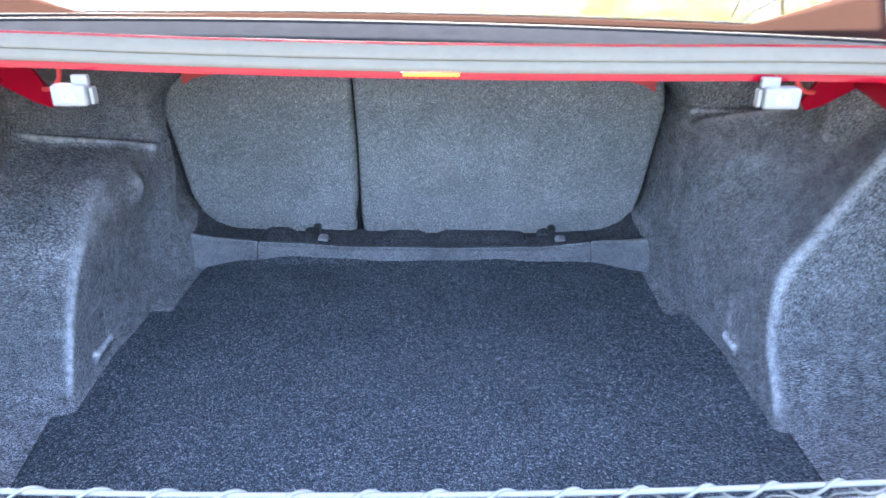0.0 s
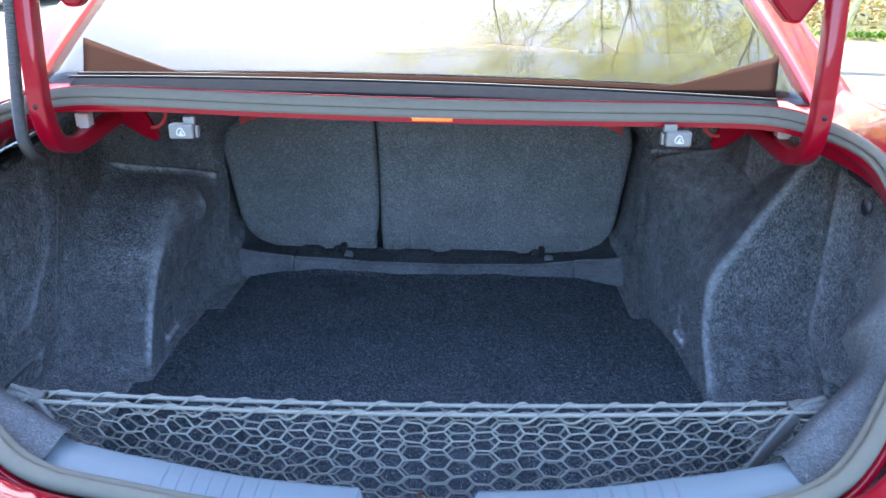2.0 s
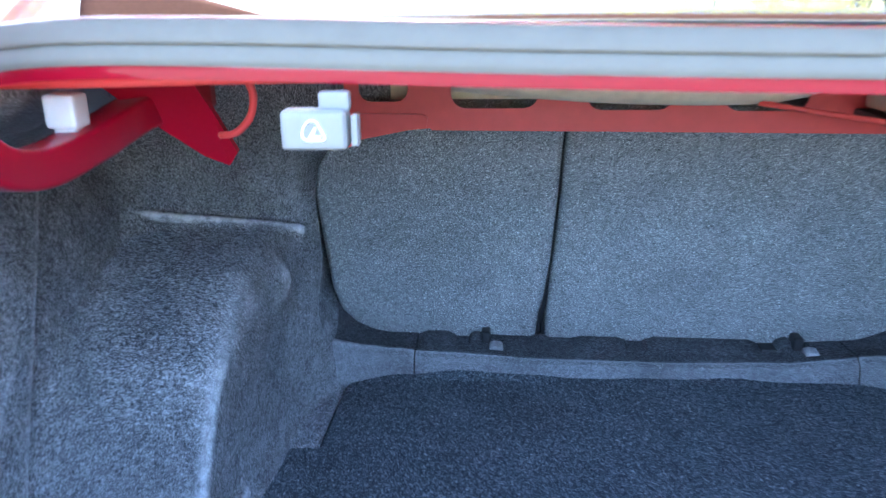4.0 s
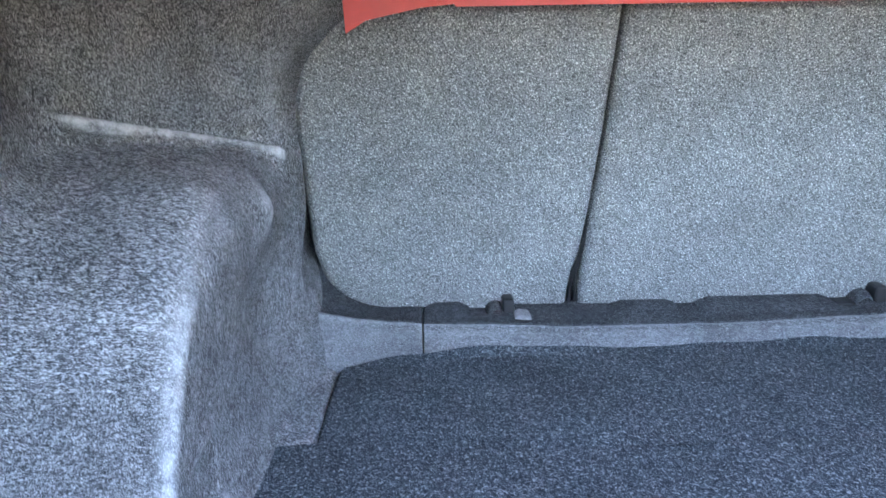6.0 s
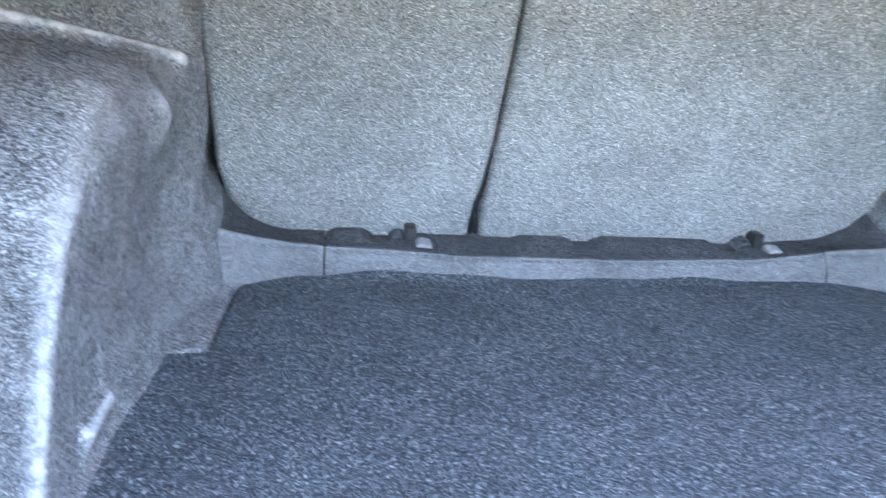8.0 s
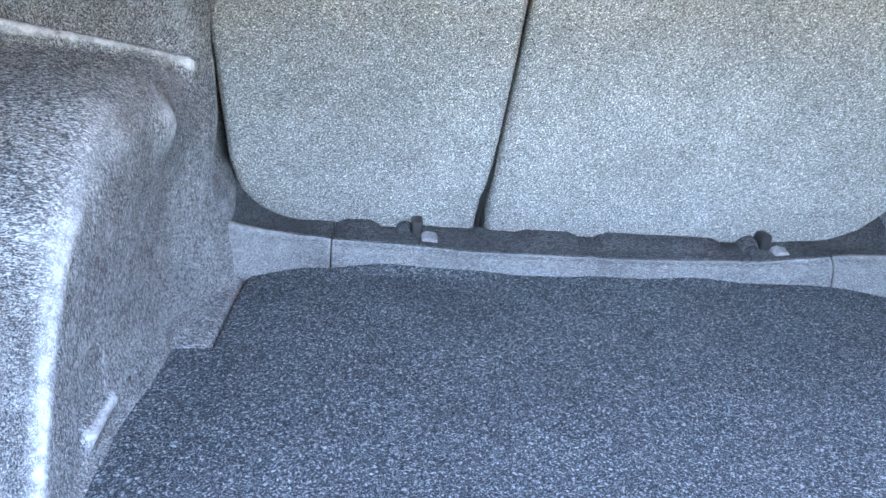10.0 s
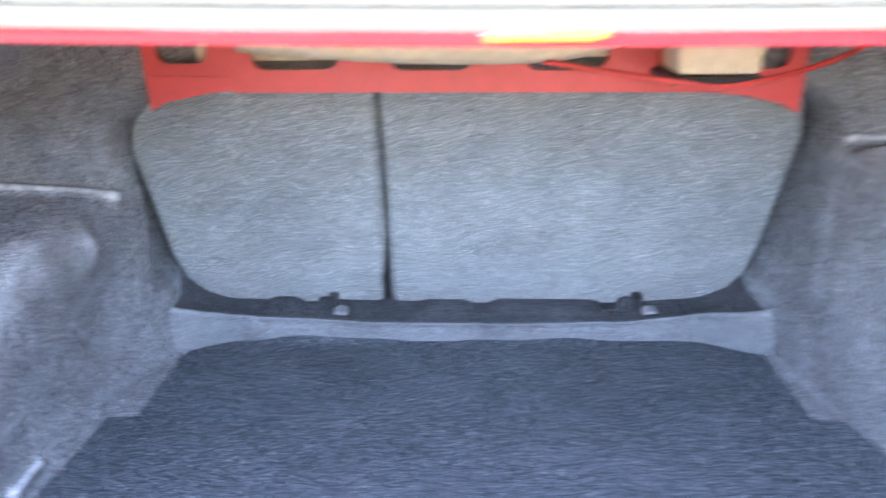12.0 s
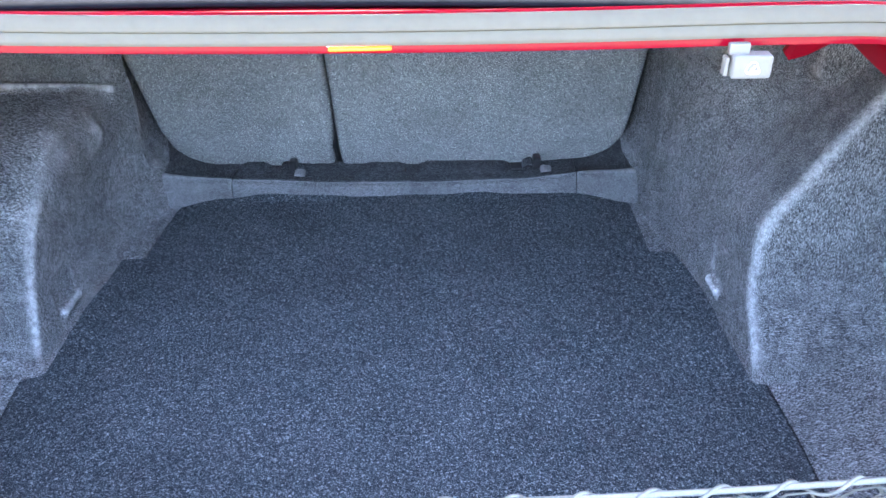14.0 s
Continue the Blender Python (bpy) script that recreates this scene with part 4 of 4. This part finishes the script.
for u, s in ((0.0, -1), (1.0, 1)):
    x, y, z = net_line(u)
    line = curve_points([(x + s * 0.003, y - 0.004, z + 0.001), (x - s * 0.030, y - 0.014, z - 0.006), (x - s * 0.060, y - 0.030, z - 0.028), (x - s * 0.095, y - 0.050, z - 0.062), (x - s * 0.12, y - 0.060, z - 0.10)], 14)
    ribs = [(1.0 if i % 3 else 0.9) * (1.0 - 0.35 * sm(i / len(line), 0.3, 1.0)) for i in range(len(line))]
    part("end_tape", sweep("end_tape", line, oblong(0.007, 0.034, 0.003), WEB, scales=ribs), net, "gathered grey webbing end")
    cuff = curve_points([(x + s * 0.004, y - 0.006, z + 0.003), (x - s * 0.020, y - 0.009, z + 0.002), (x - s * 0.046, y - 0.012, z - 0.001)], 14)
    part("end_cuff", sweep("end_cuff", cuff, oblong(0.024, 0.014, 0.005), WEB, scales=[1.0 if i % 3 else 0.92 for i in range(len(cuff))]), net, "ribbed fabric cuff on the cord ends")
    part("end_clip", boxes_mesh("end_clip", [((x - 0.004 + s * 0.006, y - 0.004, z - 0.004), (x + 0.004 + s * 0.006, y + 0.008, z + 0.006))], GREY, 0.002), net)

# ---------------------------------------------------------------- rear window, pillars and outer body
TILT_G = math.tan(radians(30))
FOOT = 0.995            # where the glass meets the body


def glass_z(y, a=0.0):
    d = y - FOOT
    return 1.232 + TILT_G * d - 0.10 * d * d - 0.45 * max(0.0, d - 0.38) ** 2 - 0.03 * a * a


def glass_half(y):
    return 0.690 - 0.14 * max(0, y - FOOT) ** 1.3


def glass_point(u, y, lift=0.0):
    a = u * glass_half(y)
    return (mid(y) * 0.6 + a, y, glass_z(y, a) - 0.014 * a + lift)


GY = spread(FOOT - 0.005, 1.90, 26)
part("rear_window", grid_mesh("rear_window", glass_point, spread(-1, 1, 40), GY, GLASS), car, "rear window mirroring bare trees and sky", 0.004)
# printed band with its corner wedges, inside the glass edge


def band_point(u, t):
    w = max(0.0, (abs(u) - 0.70) / 0.30) ** 1.15
    y = FOOT + lerp(0.006, 0.017 + 0.095 * w, t)
    return glass_point(u * (lerp(0.905, 0.975, (y - FOOT - 0.006) / 0.107) - (0.022 if u < 0 else 0.0)), y, 0.0035)


part("glass_band", grid_mesh("glass_band", band_point, spread(-1, 1, 90), spread(0, 1, 6), FRIT), car, "brown printed band along the glass foot", 0.001)
me = grid_mesh("window_moulding", lambda u, t: (mid(1.0) * 0.8 + u * lerp(0.585, 0.625, t), lerp(0.880, FOOT + 0.014, t), 1.2340 + 0.003 * math.sin(math.pi * t) + 0.002 * t - 0.010 * u * u - 0.012 * u), spread(-1, 1, 40), spread(0, 1, 10), TRIM)
part("window_moulding", me, car, "black rubber moulding along the window foot", 0.004)
for y, z in ((FOOT + 0.018, 1.2405), (FOOT - 0.015, 1.2395)):
    part("window_lip", sweep("window_lip", [Vector((mid(1.06) * 0.6 + u * 0.622, y, z - 0.010 * u * u - 0.012 * u)) for u in spread(-1, 1, 30)], oblong(0.008, 0.004, 0.0015), LIP), car)
me = grid_mesh("cowl", lambda u, t: (mid(0.9) + u * lerp(0.64, 0.70, t), lerp(0.825, FOOT - 0.002, t), 1.2275 - 0.014 * u * u - 0.012 * u), spread(-1, 1, 40), spread(0, 1, 8), PAINT)
part("cowl", me, car, "red body panel between boot opening and window", 0.004)
part("shelf_pad", boxes_mesh("shelf_pad", [((-0.50, 1.52, 1.09), (0.50, 1.56, 1.195))], CREAM, 0.01), shelf, "cream insulation behind the beam")

for s in (-1, 1):
    def pillar(y, t, s=s):
        """Across the pillar from the glass edge to the body side."""
        g = glass_half(y)
        z0 = glass_z(y, g) - 0.014 * s * g
        prof = [(g - 0.004, z0 - 0.006), (g + 0.004, z0 + 0.004), (g + 0.06, z0 + 0.002), (g + 0.11, z0 - 0.045), (0.865 - 0.04 * (y - 1.0), lerp(z0, 1.0, 0.75)), (0.885, 0.95), (0.895, 0.70), (0.88, 0.38)]
        i = min(int(t), len(prof) - 2)
        f = t - i
        a, z = lerp(prof[i][0], prof[i + 1][0], f), lerp(prof[i][1], prof[i + 1][1], f)
        return (mid(y) * 0.6 + s * a, y, z)
    part("rear_pillar", grid_mesh("rear_pillar", pillar, spread(0.96, 1.92, 26), spread(0, 6.999, 29), PAINT, True, s < 0), car, "red rear roof pillar", 0.004)

    SHOULDER = [(0.50, 0.94), (0.53, 0.99), (0.56, 1.08), (0.605, 1.152), (0.67, 1.193), (0.735, 1.210), (0.80, 1.219), (1.06, 1.222)]

    def quarter(i, t, s=s):
        """Quarter panel: out from the side of the boot opening and down."""
        y = i
        z0 = along(SHOULDER, y)
        w = sm(y, 0.84, 1.0)
        out = 0.06 * sm(0.72 - y, 0, 0.22)
        z0 -= s * 0.011
        fall = 0.012 if s > 0 else 0.0
        prof = [(lerp(0.648 if s > 0 else 0.672, 0.700, w), z0 - 0.010), (lerp(0.672 if s > 0 else 0.695, 0.716, w), z0 - 0.002), (0.745, z0 + 0.020 - 0.4 * fall), (0.80 - out, z0 + 0.008 - fall), (0.845 - out, z0 - 0.03 - 1.5 * fall), (0.880 - out, z0 - 0.12), (0.90 - out, 0.80), (0.90 - out, 0.60), (0.87 - out, 0.36)]
        j = min(int(t), len(prof) - 2)
        f = t - j
        a, z = lerp(prof[j][0], prof[j + 1][0], f), lerp(prof[j][1], prof[j + 1][1], f)
        return (mid(y) * 0.8 + s * a, y, z)
    part("quarter_panel", grid_mesh("quarter_panel", quarter, spread(0.50, 1.06, 40), spread(0, 7.999, 33), PAINT, True, s < 0), car, "glossy red rear quarter panel", 0.004)

part("underbody", boxes_mesh("underbody", [((-0.86, 0.34, 0.385), (0.90, 4.2, 0.40))], BLACK, 0.004), car, "black underbody")

# tail: from the lower rim out to the bumper
nb = len(rim)
low = [i for i in range(nb) if rim[i].z < 1.10]
low.sort(key=lambda i: rim[i].x)


def tail(i, t):
    p = rim[low[int(i)]]
    prof = [(0.030, 0.002), (0.055, 0.004), (0.10, -0.012), (0.15, -0.06), (0.18, -0.16), (0.19, -0.30), (0.17, -0.50)]
    j = min(int(t), len(prof) - 2)
    f = t - j
    d, h = lerp(prof[j][0], prof[j + 1][0], f), lerp(prof[j][1], prof[j + 1][1], f)
    w = sm(abs(p.x - 0.05), 0.35, 0.6)
    return (p.x + (0.20 * w * d / 0.19) * (1 if p.x > 0.05 else -1), p.y - d * (1 - 0.35 * w), p.z + h)


part("tail_panel", grid_mesh("tail_panel", tail, list(range(len(low))), spread(0, 5.999, 25), PAINT), car, "glossy red tail panel and bumper", 0.004)

# raised boot lid


def lid(u, t):
    """Up the open lid, then out over the opening along its former rear face."""
    a = u * (0.74 - 0.05 * sm(t, 0.5, 1.0))
    up, out = min(t, 0.58) / 0.58, max(0.0, t - 0.52) / 0.48
    y = 0.800 + 0.05 * math.sin(math.pi * up) - 0.36 * out ** 1.2 - 0.02 * u * u
    z = 1.470 + 0.50 * math.sin(up * math.pi / 2) - 0.03 * out - 0.085 * sm(abs(u), 0.75, 1.0) * (1 - t)
    return (mid(0.7) + a, y, z)


lid_ob = part("boot_lid", grid_mesh("boot_lid", lid, spread(-1, 1, 24), spread(0, 1, 16), PAINT), car, "red boot lid standing open", 0.02)
# unseen flap added ahead of the lid to keep sun off the boot
me = grid_mesh("lid_shade", lambda u, t: (mid(0.7) + u * 0.74, lerp(0.805, 1.06, t), 1.490 - 0.012 * math.sin(math.pi * t) - 0.03 * u * u), spread(-1, 1, 24), spread(0, 1, 8), PAINT)
part("lid_shade", me, lid_ob, "", 0.012)
for x0, x1, tip, z in ((-0.57, -0.37, -0.479, 1.374), (0.45, 0.64, 0.562, 1.361)):
    me = prism("lid_corner", [(x0, 0.770, 1.472), (x1, 0.770, 1.472), (tip + 0.008, 0.775, z), (tip - 0.008, 0.775, z)], (0, 0.03, 0), PAINT)
    part("lid_corner", me, lid_ob, "folded inner corner of the lid", 0, 0.006)

# cabin: roof, sides, shelf top and front, to close the car round the boot
me = grid_mesh("roof", lambda x, y: (x, y, 1.530 + 0.03 * math.sin(math.pi * (y - 1.88) / 1.2) - 0.10 * (x / 0.6) ** 4), spread(-0.60, 0.60, 16), spread(1.88, 3.08, 14), PAINT)
part("roof", me, car, "red roof", 0.03)
me = grid_mesh("windscreen", lambda u, t: (u * lerp(0.56, 0.74, t), lerp(3.06, 3.72, t) - 0.06 * u * u, lerp(1.520, 1.0, t) - 0.03 * u * u), spread(-1, 1, 16), spread(0, 1, 8), GLASS)
part("windscreen", me, car, "front windscreen", 0.005)
for s in (-1, 1):
    def flank(y, t, s=s):
        """Glass line between the waist and the roof edge."""
        top = 1.455 - 0.35 * sm(y, 3.05, 3.75) + 0.02 * sm(y, 2.0, 2.4)
        z = lerp(0.975, max(0.99, top), t)
        return (s * lerp(0.868, lerp(0.60, 0.80, sm(y, 3.0, 3.7)), (z - 0.975) / 0.50), y, z)
    for y0, y1 in ((1.935, 2.56), (2.64, 3.62)):
        part("side_window", grid_mesh("side_window", flank, spread(y0, y1, 12), spread(0, 0.93, 6), GLASS, True, s < 0), car, "door window", 0.004)
    for y0, y1 in ((2.56, 2.64),):
        part("door_pillar", grid_mesh("door_pillar", flank, spread(y0, y1, 4), spread(0, 1, 6), BLACK, True, s < 0), car, "black door pillar", 0.03)
    line = [Vector(flank(y, 1.0)) for y in spread(1.90, 3.66, 30)]
    part("roof_rail", sweep("roof_rail", line, oblong(0.05, 0.045, 0.012), PAINT), car, "red roof rail")
part("shelf_cover", grid_mesh("shelf_cover", lambda x, y: (x, y, 1.222), spread(-0.64, 0.66, 6), spread(1.09, 1.50, 4), DARK), car, "dark parcel shelf cover", 0.004, offset=1.0)
for s in (-1, 1):
    me = boxes_mesh("body_side", [((s * 0.86 - 0.03, 1.90, 0.30), (s * 0.86 + 0.03, 4.2, 0.98))], PAINT, 0.02)
    part("body_side", me, car, "red doors")
    part("body_floor", boxes_mesh("body_floor", [((0 if s > 0 else -0.84, 1.80, 0.28), (0.84 if s > 0 else 0, 4.2, 0.34))], BLACK), car)
    for y in (1.30, 3.95):
        w = part("wheel", turned("wheel", [(0.20, -0.10), (0.29, -0.11), (0.315, -0.07), (0.315, 0.07), (0.29, 0.11), (0.20, 0.10)], TYRE, (s * 0.78, y, 0.315), "X", 28), car, "black tyre")
        part("wheel_rim", turned("wheel_rim", [(0.05, -0.105), (0.20, -0.095), (0.20, 0.095), (0.05, 0.105)], STEEL, (s * 0.78, y, 0.315), "X", 24), w, "alloy rim")
me = grid_mesh("bonnet", lambda x, y: (x, y, 0.98 - 0.10 * sm(y, 3.6, 4.7) - 0.06 * (x / 0.85) ** 2), spread(-0.85, 0.85, 12), spread(3.35, 4.75, 10), PAINT)
part("bonnet", me, car, "red bonnet", 0.03)
part("front_end", boxes_mesh("front_end", [((-0.84, 4.20, 0.25), (0.84, 4.78, 0.80))], PAINT, 0.06), car)

# ---------------------------------------------------------------- parked truck
truck = thing("truck", "silver pickup truck parked across the sunlit lot", "truck", at=(-12.1, 18.3, 0))
part("truck_body", boxes_mesh("truck_body", [((-0.95, 0.35, 0.55), (0.95, 5.2, 1.15)), ((-0.90, 0.0, 0.62), (0.90, 0.6, 1.12))], SILVER, 0.05), truck)
cab = part("truck_cab", boxes_mesh("truck_cab", [((-0.82, 1.5, 1.10), (0.82, 3.6, 1.85))], SILVER, 0.12), truck)
part("windscreen", boxes_mesh("windscreen", [((-0.70, 1.47, 1.25), (0.70, 1.52, 1.72))], TRIM, 0.02), cab)
part("front_bumper", boxes_mesh("front_bumper", [((-0.94, -0.16, 0.42), (0.94, 0.06, 0.66))], CHROME, 0.03), truck, "chrome front bumper")
part("lower_valance", boxes_mesh("lower_valance", [((-0.85, -0.08, 0.26), (0.85, 0.10, 0.42))], BLACK, 0.02), truck)
grille = part("grille", boxes_mesh("grille", [((-0.60, -0.04, 0.70), (0.60, 0.03, 1.05))], BLACK, 0.01), truck, "dark grille")
for z in (0.76, 0.85, 0.94):
    part("grille_bar", boxes_mesh("grille_bar", [((-0.58, -0.06, z), (0.58, -0.03, z + 0.03))], CHROME, 0.005), grille)
for s in (-1, 1):
    part("headlight", boxes_mesh("headlight", [((s * 0.76 - 0.13, -0.05, 0.78), (s * 0.76 + 0.13, 0.03, 1.00))], WHITE, 0.02), truck)
    part("fog_light", boxes_mesh("fog_light", [((s * 0.66 - 0.07, -0.18, 0.48), (s * 0.66 + 0.07, -0.15, 0.57))], WHITE, 0.01), truck)
    for y in (0.95, 4.2):
        part("truck_wheel", turned("truck_wheel", [(0.2, -0.13), (0.36, -0.13), (0.39, -0.09), (0.39, 0.09), (0.36, 0.13), (0.2, 0.13)], TYRE, (s * 0.82, y, 0.39), "X", 24), truck)


# ---------------------------------------------------------------- trees
def grow(rnd, base, way, length, radius, depth, segs, tips, slim=False):
    """Limbs: lists of (points, radii)."""
    pts, rad = [base], [radius]
    p, d = base.copy(), way.normalized()
    n = 9 if slim and depth == 3 else 5
    bend = 0.10 if slim else 0.16
    for i in range(n):
        d = (d + Vector((rnd.uniform(-1, 1), rnd.uniform(-1, 1), rnd.uniform(-0.5, 0.7))) * bend).normalized()
        p = p + d * (length / n)
        pts.append(p.copy())
        rad.append(radius * (1 - 0.6 * (i + 1) / n))
        if depth and i >= (4 if n == 9 else 1):
            for _ in range(1 if slim and depth > 1 else 2 if slim or depth > 1 else 3):
                side = Vector((rnd.uniform(-1, 1), rnd.uniform(-1, 1), rnd.uniform(-0.1, 0.8))).normalized()
                reach = length * (rnd.uniform(0.20, 0.32) if n == 9 else rnd.uniform(0.42, 0.62))
                grow(rnd, p.copy(), (d * 1.3 + side * 0.8) if slim else (d * 0.5 + side), reach, rad[-1] * 0.6, depth - 1, segs, tips, slim)
    segs.append((pts, rad))
    if depth <= (2 if slim else 1):
        tips.extend(pts[1:])


def tree_meshes(seed, height, bark, fine=1.0):
    rnd = random.Random(seed)
    segs, tips = [], []
    grow(rnd, Vector((0, 0, -0.2)), Vector((0.03, 0, 1)) if fine == 1.0 else Vector((0.155, -0.21, 1)), height * (0.75 if fine == 1.0 else 0.95), height * (0.018 if fine == 1.0 else 0.0020), 3, segs, tips, fine < 1.0)
    verts, faces = [], []
    for pts, rad in segs:
        k = 7 if rad[0] > 0.05 else 4
        base = len(verts)
        for i, p in enumerate(pts):
            t = (pts[min(i + 1, len(pts) - 1)] - pts[max(i - 1, 0)]).normalized()
            s = t.cross(Vector((0.3, 0.9, 0.1))).normalized()
            w = s.cross(t)
            verts += [p + (s * math.cos(2 * math.pi * j / k) + w * math.sin(2 * math.pi * j / k)) * max(rad[i], 0.006 * fine ** 2) for j in range(k)]
        for i in range(len(pts) - 1):
            faces += [(base + i * k + j, base + i * k + (j + 1) % k, base + (i + 1) * k + (j + 1) % k, base + (i + 1) * k + j) for j in range(k)]
    wood = mesh_of("trunk", verts, faces, bark)
    verts, faces = [], []
    for p in tips:
        for _ in range(8 if fine == 1.0 else 12):
            c = p + Vector((rnd.gauss(0, 0.22), rnd.gauss(0, 0.22), rnd.gauss(0, 0.22))) * fine
            a = Vector((rnd.uniform(-1, 1), rnd.uniform(-1, 1), rnd.uniform(-1, 1))).normalized() * rnd.uniform(0.04, 0.09) * fine
            b = a.cross(Vector((rnd.uniform(-1, 1), rnd.uniform(-1, 1), 1))).normalized() * rnd.uniform(0.010, 0.020) * fine
            i = len(verts)
            verts += [c - a, c + b, c + a, c - b]
            faces.append((i, i + 1, i + 2, i + 3))
    return wood, mesh_of("crown", verts, faces, LEAF, False)


for seed, h, bark, fine, spots in ((3, 15.0, BARK, 1.0, [(6.5, 9.5, 20), (10.5, 14.0, 130), (15.5, 11.5, 250)]), (8, 12.0, BARK, 1.0, [(3.6, 12.5, 60), (-9.0, 27.0, 200), (-14.0, 30.0, 10), (8.5, 22.0, 300)]),
                                   (21, 16.6, TWIG, 0.62, [(-0.6, 10.3, 0), (0.7, 9.9, 12), (2.0, 9.2, -8), (3.2, 8.3, 6)]),
                                   (34, 16.0, TWIG, 0.62, [(0.1, 10.2, 5), (1.4, 9.5, -10), (2.6, 8.8, 10), (3.7, 7.8, -4)])):
    wood, crown = tree_meshes(seed, h, bark, fine)
    x, y, a = spots[0]
    tree = thing("tree", "slender spring tree with fine upright limbs and yellow-green leaves" if fine < 1.0 else "tall spring tree with fine bare limbs and sparse yellow-green leaves", "tree", "trees round the lot")
    tree.matrix_basis = pose(x, y, 0, 0, 0, a)
    part("trunk", wood, tree)
    part("crown", crown, tree, "sparse yellow-green leaves")
    for x, y, a in spots[1:]:
        copy_thing(tree, pose(x, y, 0, 0, 0, a))


def scatter(name, spots, size, mat, rnd, tall=1.0):
    verts, faces = [], []
    for x, y, z in spots:
        a = Vector((rnd.uniform(-1, 1), rnd.uniform(-1, 1), rnd.uniform(-0.3, 1) * tall)).normalized() * size * rnd.uniform(0.6, 1.4)
        b = a.cross(Vector((rnd.uniform(-1, 1), rnd.uniform(-1, 1), rnd.uniform(-1, 1)))).normalized() * size * rnd.uniform(0.3, 0.6)
        i = len(verts)
        c = Vector((x, y, z))
        verts += [c - a, c + b, c + a, c - b]
        faces.append((i, i + 1, i + 2, i + 3))
    return mesh_of(name, verts, faces, mat, False)


def verge(x):
    """Where the paving ends."""
    return 13.1 + 0.5 * math.sin(x * 0.3) + (9.5 * sm(x, 2.0, -6.0) if x < 2 else -0.25 * (x - 6.5))


rnd = random.Random(11)
me = grid_mesh("verge", lambda x, t: (x, verge(x) + 90 * t ** 2, -0.01 + 0.16 * sm(t, 0, 0.1) + 6.0 * sm(t, 0.15, 1) * 0.5), spread(-60, 60, 80), spread(0, 1, 14), plain("verge_earth", (0.13, 0.12, 0.04), 0.95, 0, 0.5, 3.0, 0.5))
tagged(part("verge", me), "grassy bank beyond the paving", "verge", kind="structure")
spots = []
for _ in range(14000):
    x = rnd.uniform(-22, 24)
    t = rnd.random() ** 1.3
    spots.append((x, verge(x) + 0.05 + 0.7 * t, 0.07 + rnd.uniform(0, 0.05)))
tagged(part("grass", scatter("grass", spots, 0.05, BLADE, rnd, 3.0)), "short bright green grass along the paving", "grass", kind="stuff")
spots = []
for _ in range(70000):
    x = rnd.uniform(-26, 30)
    d = 0.7 + 7 * rnd.random() ** 1.4
    top = 0.5 + 0.45 * d + 0.8 * noise.noise((x * 0.7, d * 0.7, 0))
    spots.append((x, verge(x) + d, max(0.1, top * rnd.random() ** 0.7)))
tagged(part("undergrowth", scatter("undergrowth", spots, 0.065, SCRUB, rnd)), "tangle of dry brown and yellow-green undergrowth", "undergrowth", kind="stuff")

# woods round the lot: ahead, and added unseen ones, taller beside than behind the car
rnd = random.Random(29)
spots = []
for k in range(130000):
    a = rnd.uniform(-1.35, 1.35) if k < 42000 else rnd.uniform(1.35, 2 * math.pi - 1.35)
    r = rnd.uniform(44, 62) if k < 42000 else rnd.uniform(46, 64)
    # heights of the unseen woods are set to shade the boot
    flank = sm(abs(abs(a) - math.pi), 0.35, 0.75) if k >= 42000 else 0.0
    crest = (10 if k < 42000 else 7.0 + 8.0 * flank) + 3.0 * noise.noise((math.sin(a) * 6, math.cos(a) * 6, 0.0)) + 1.8 * noise.noise((math.sin(a) * 23, math.cos(a) * 23, 0.0))
    spots.append((r * math.sin(a), r * math.cos(a), crest * rnd.random() ** 0.8))
tagged(part("far_woods", scatter("far_woods", spots, 0.5, WOODS, rnd)), "spring woods ahead, with unseen woods added round the lot for shade", "woods", kind="stuff")
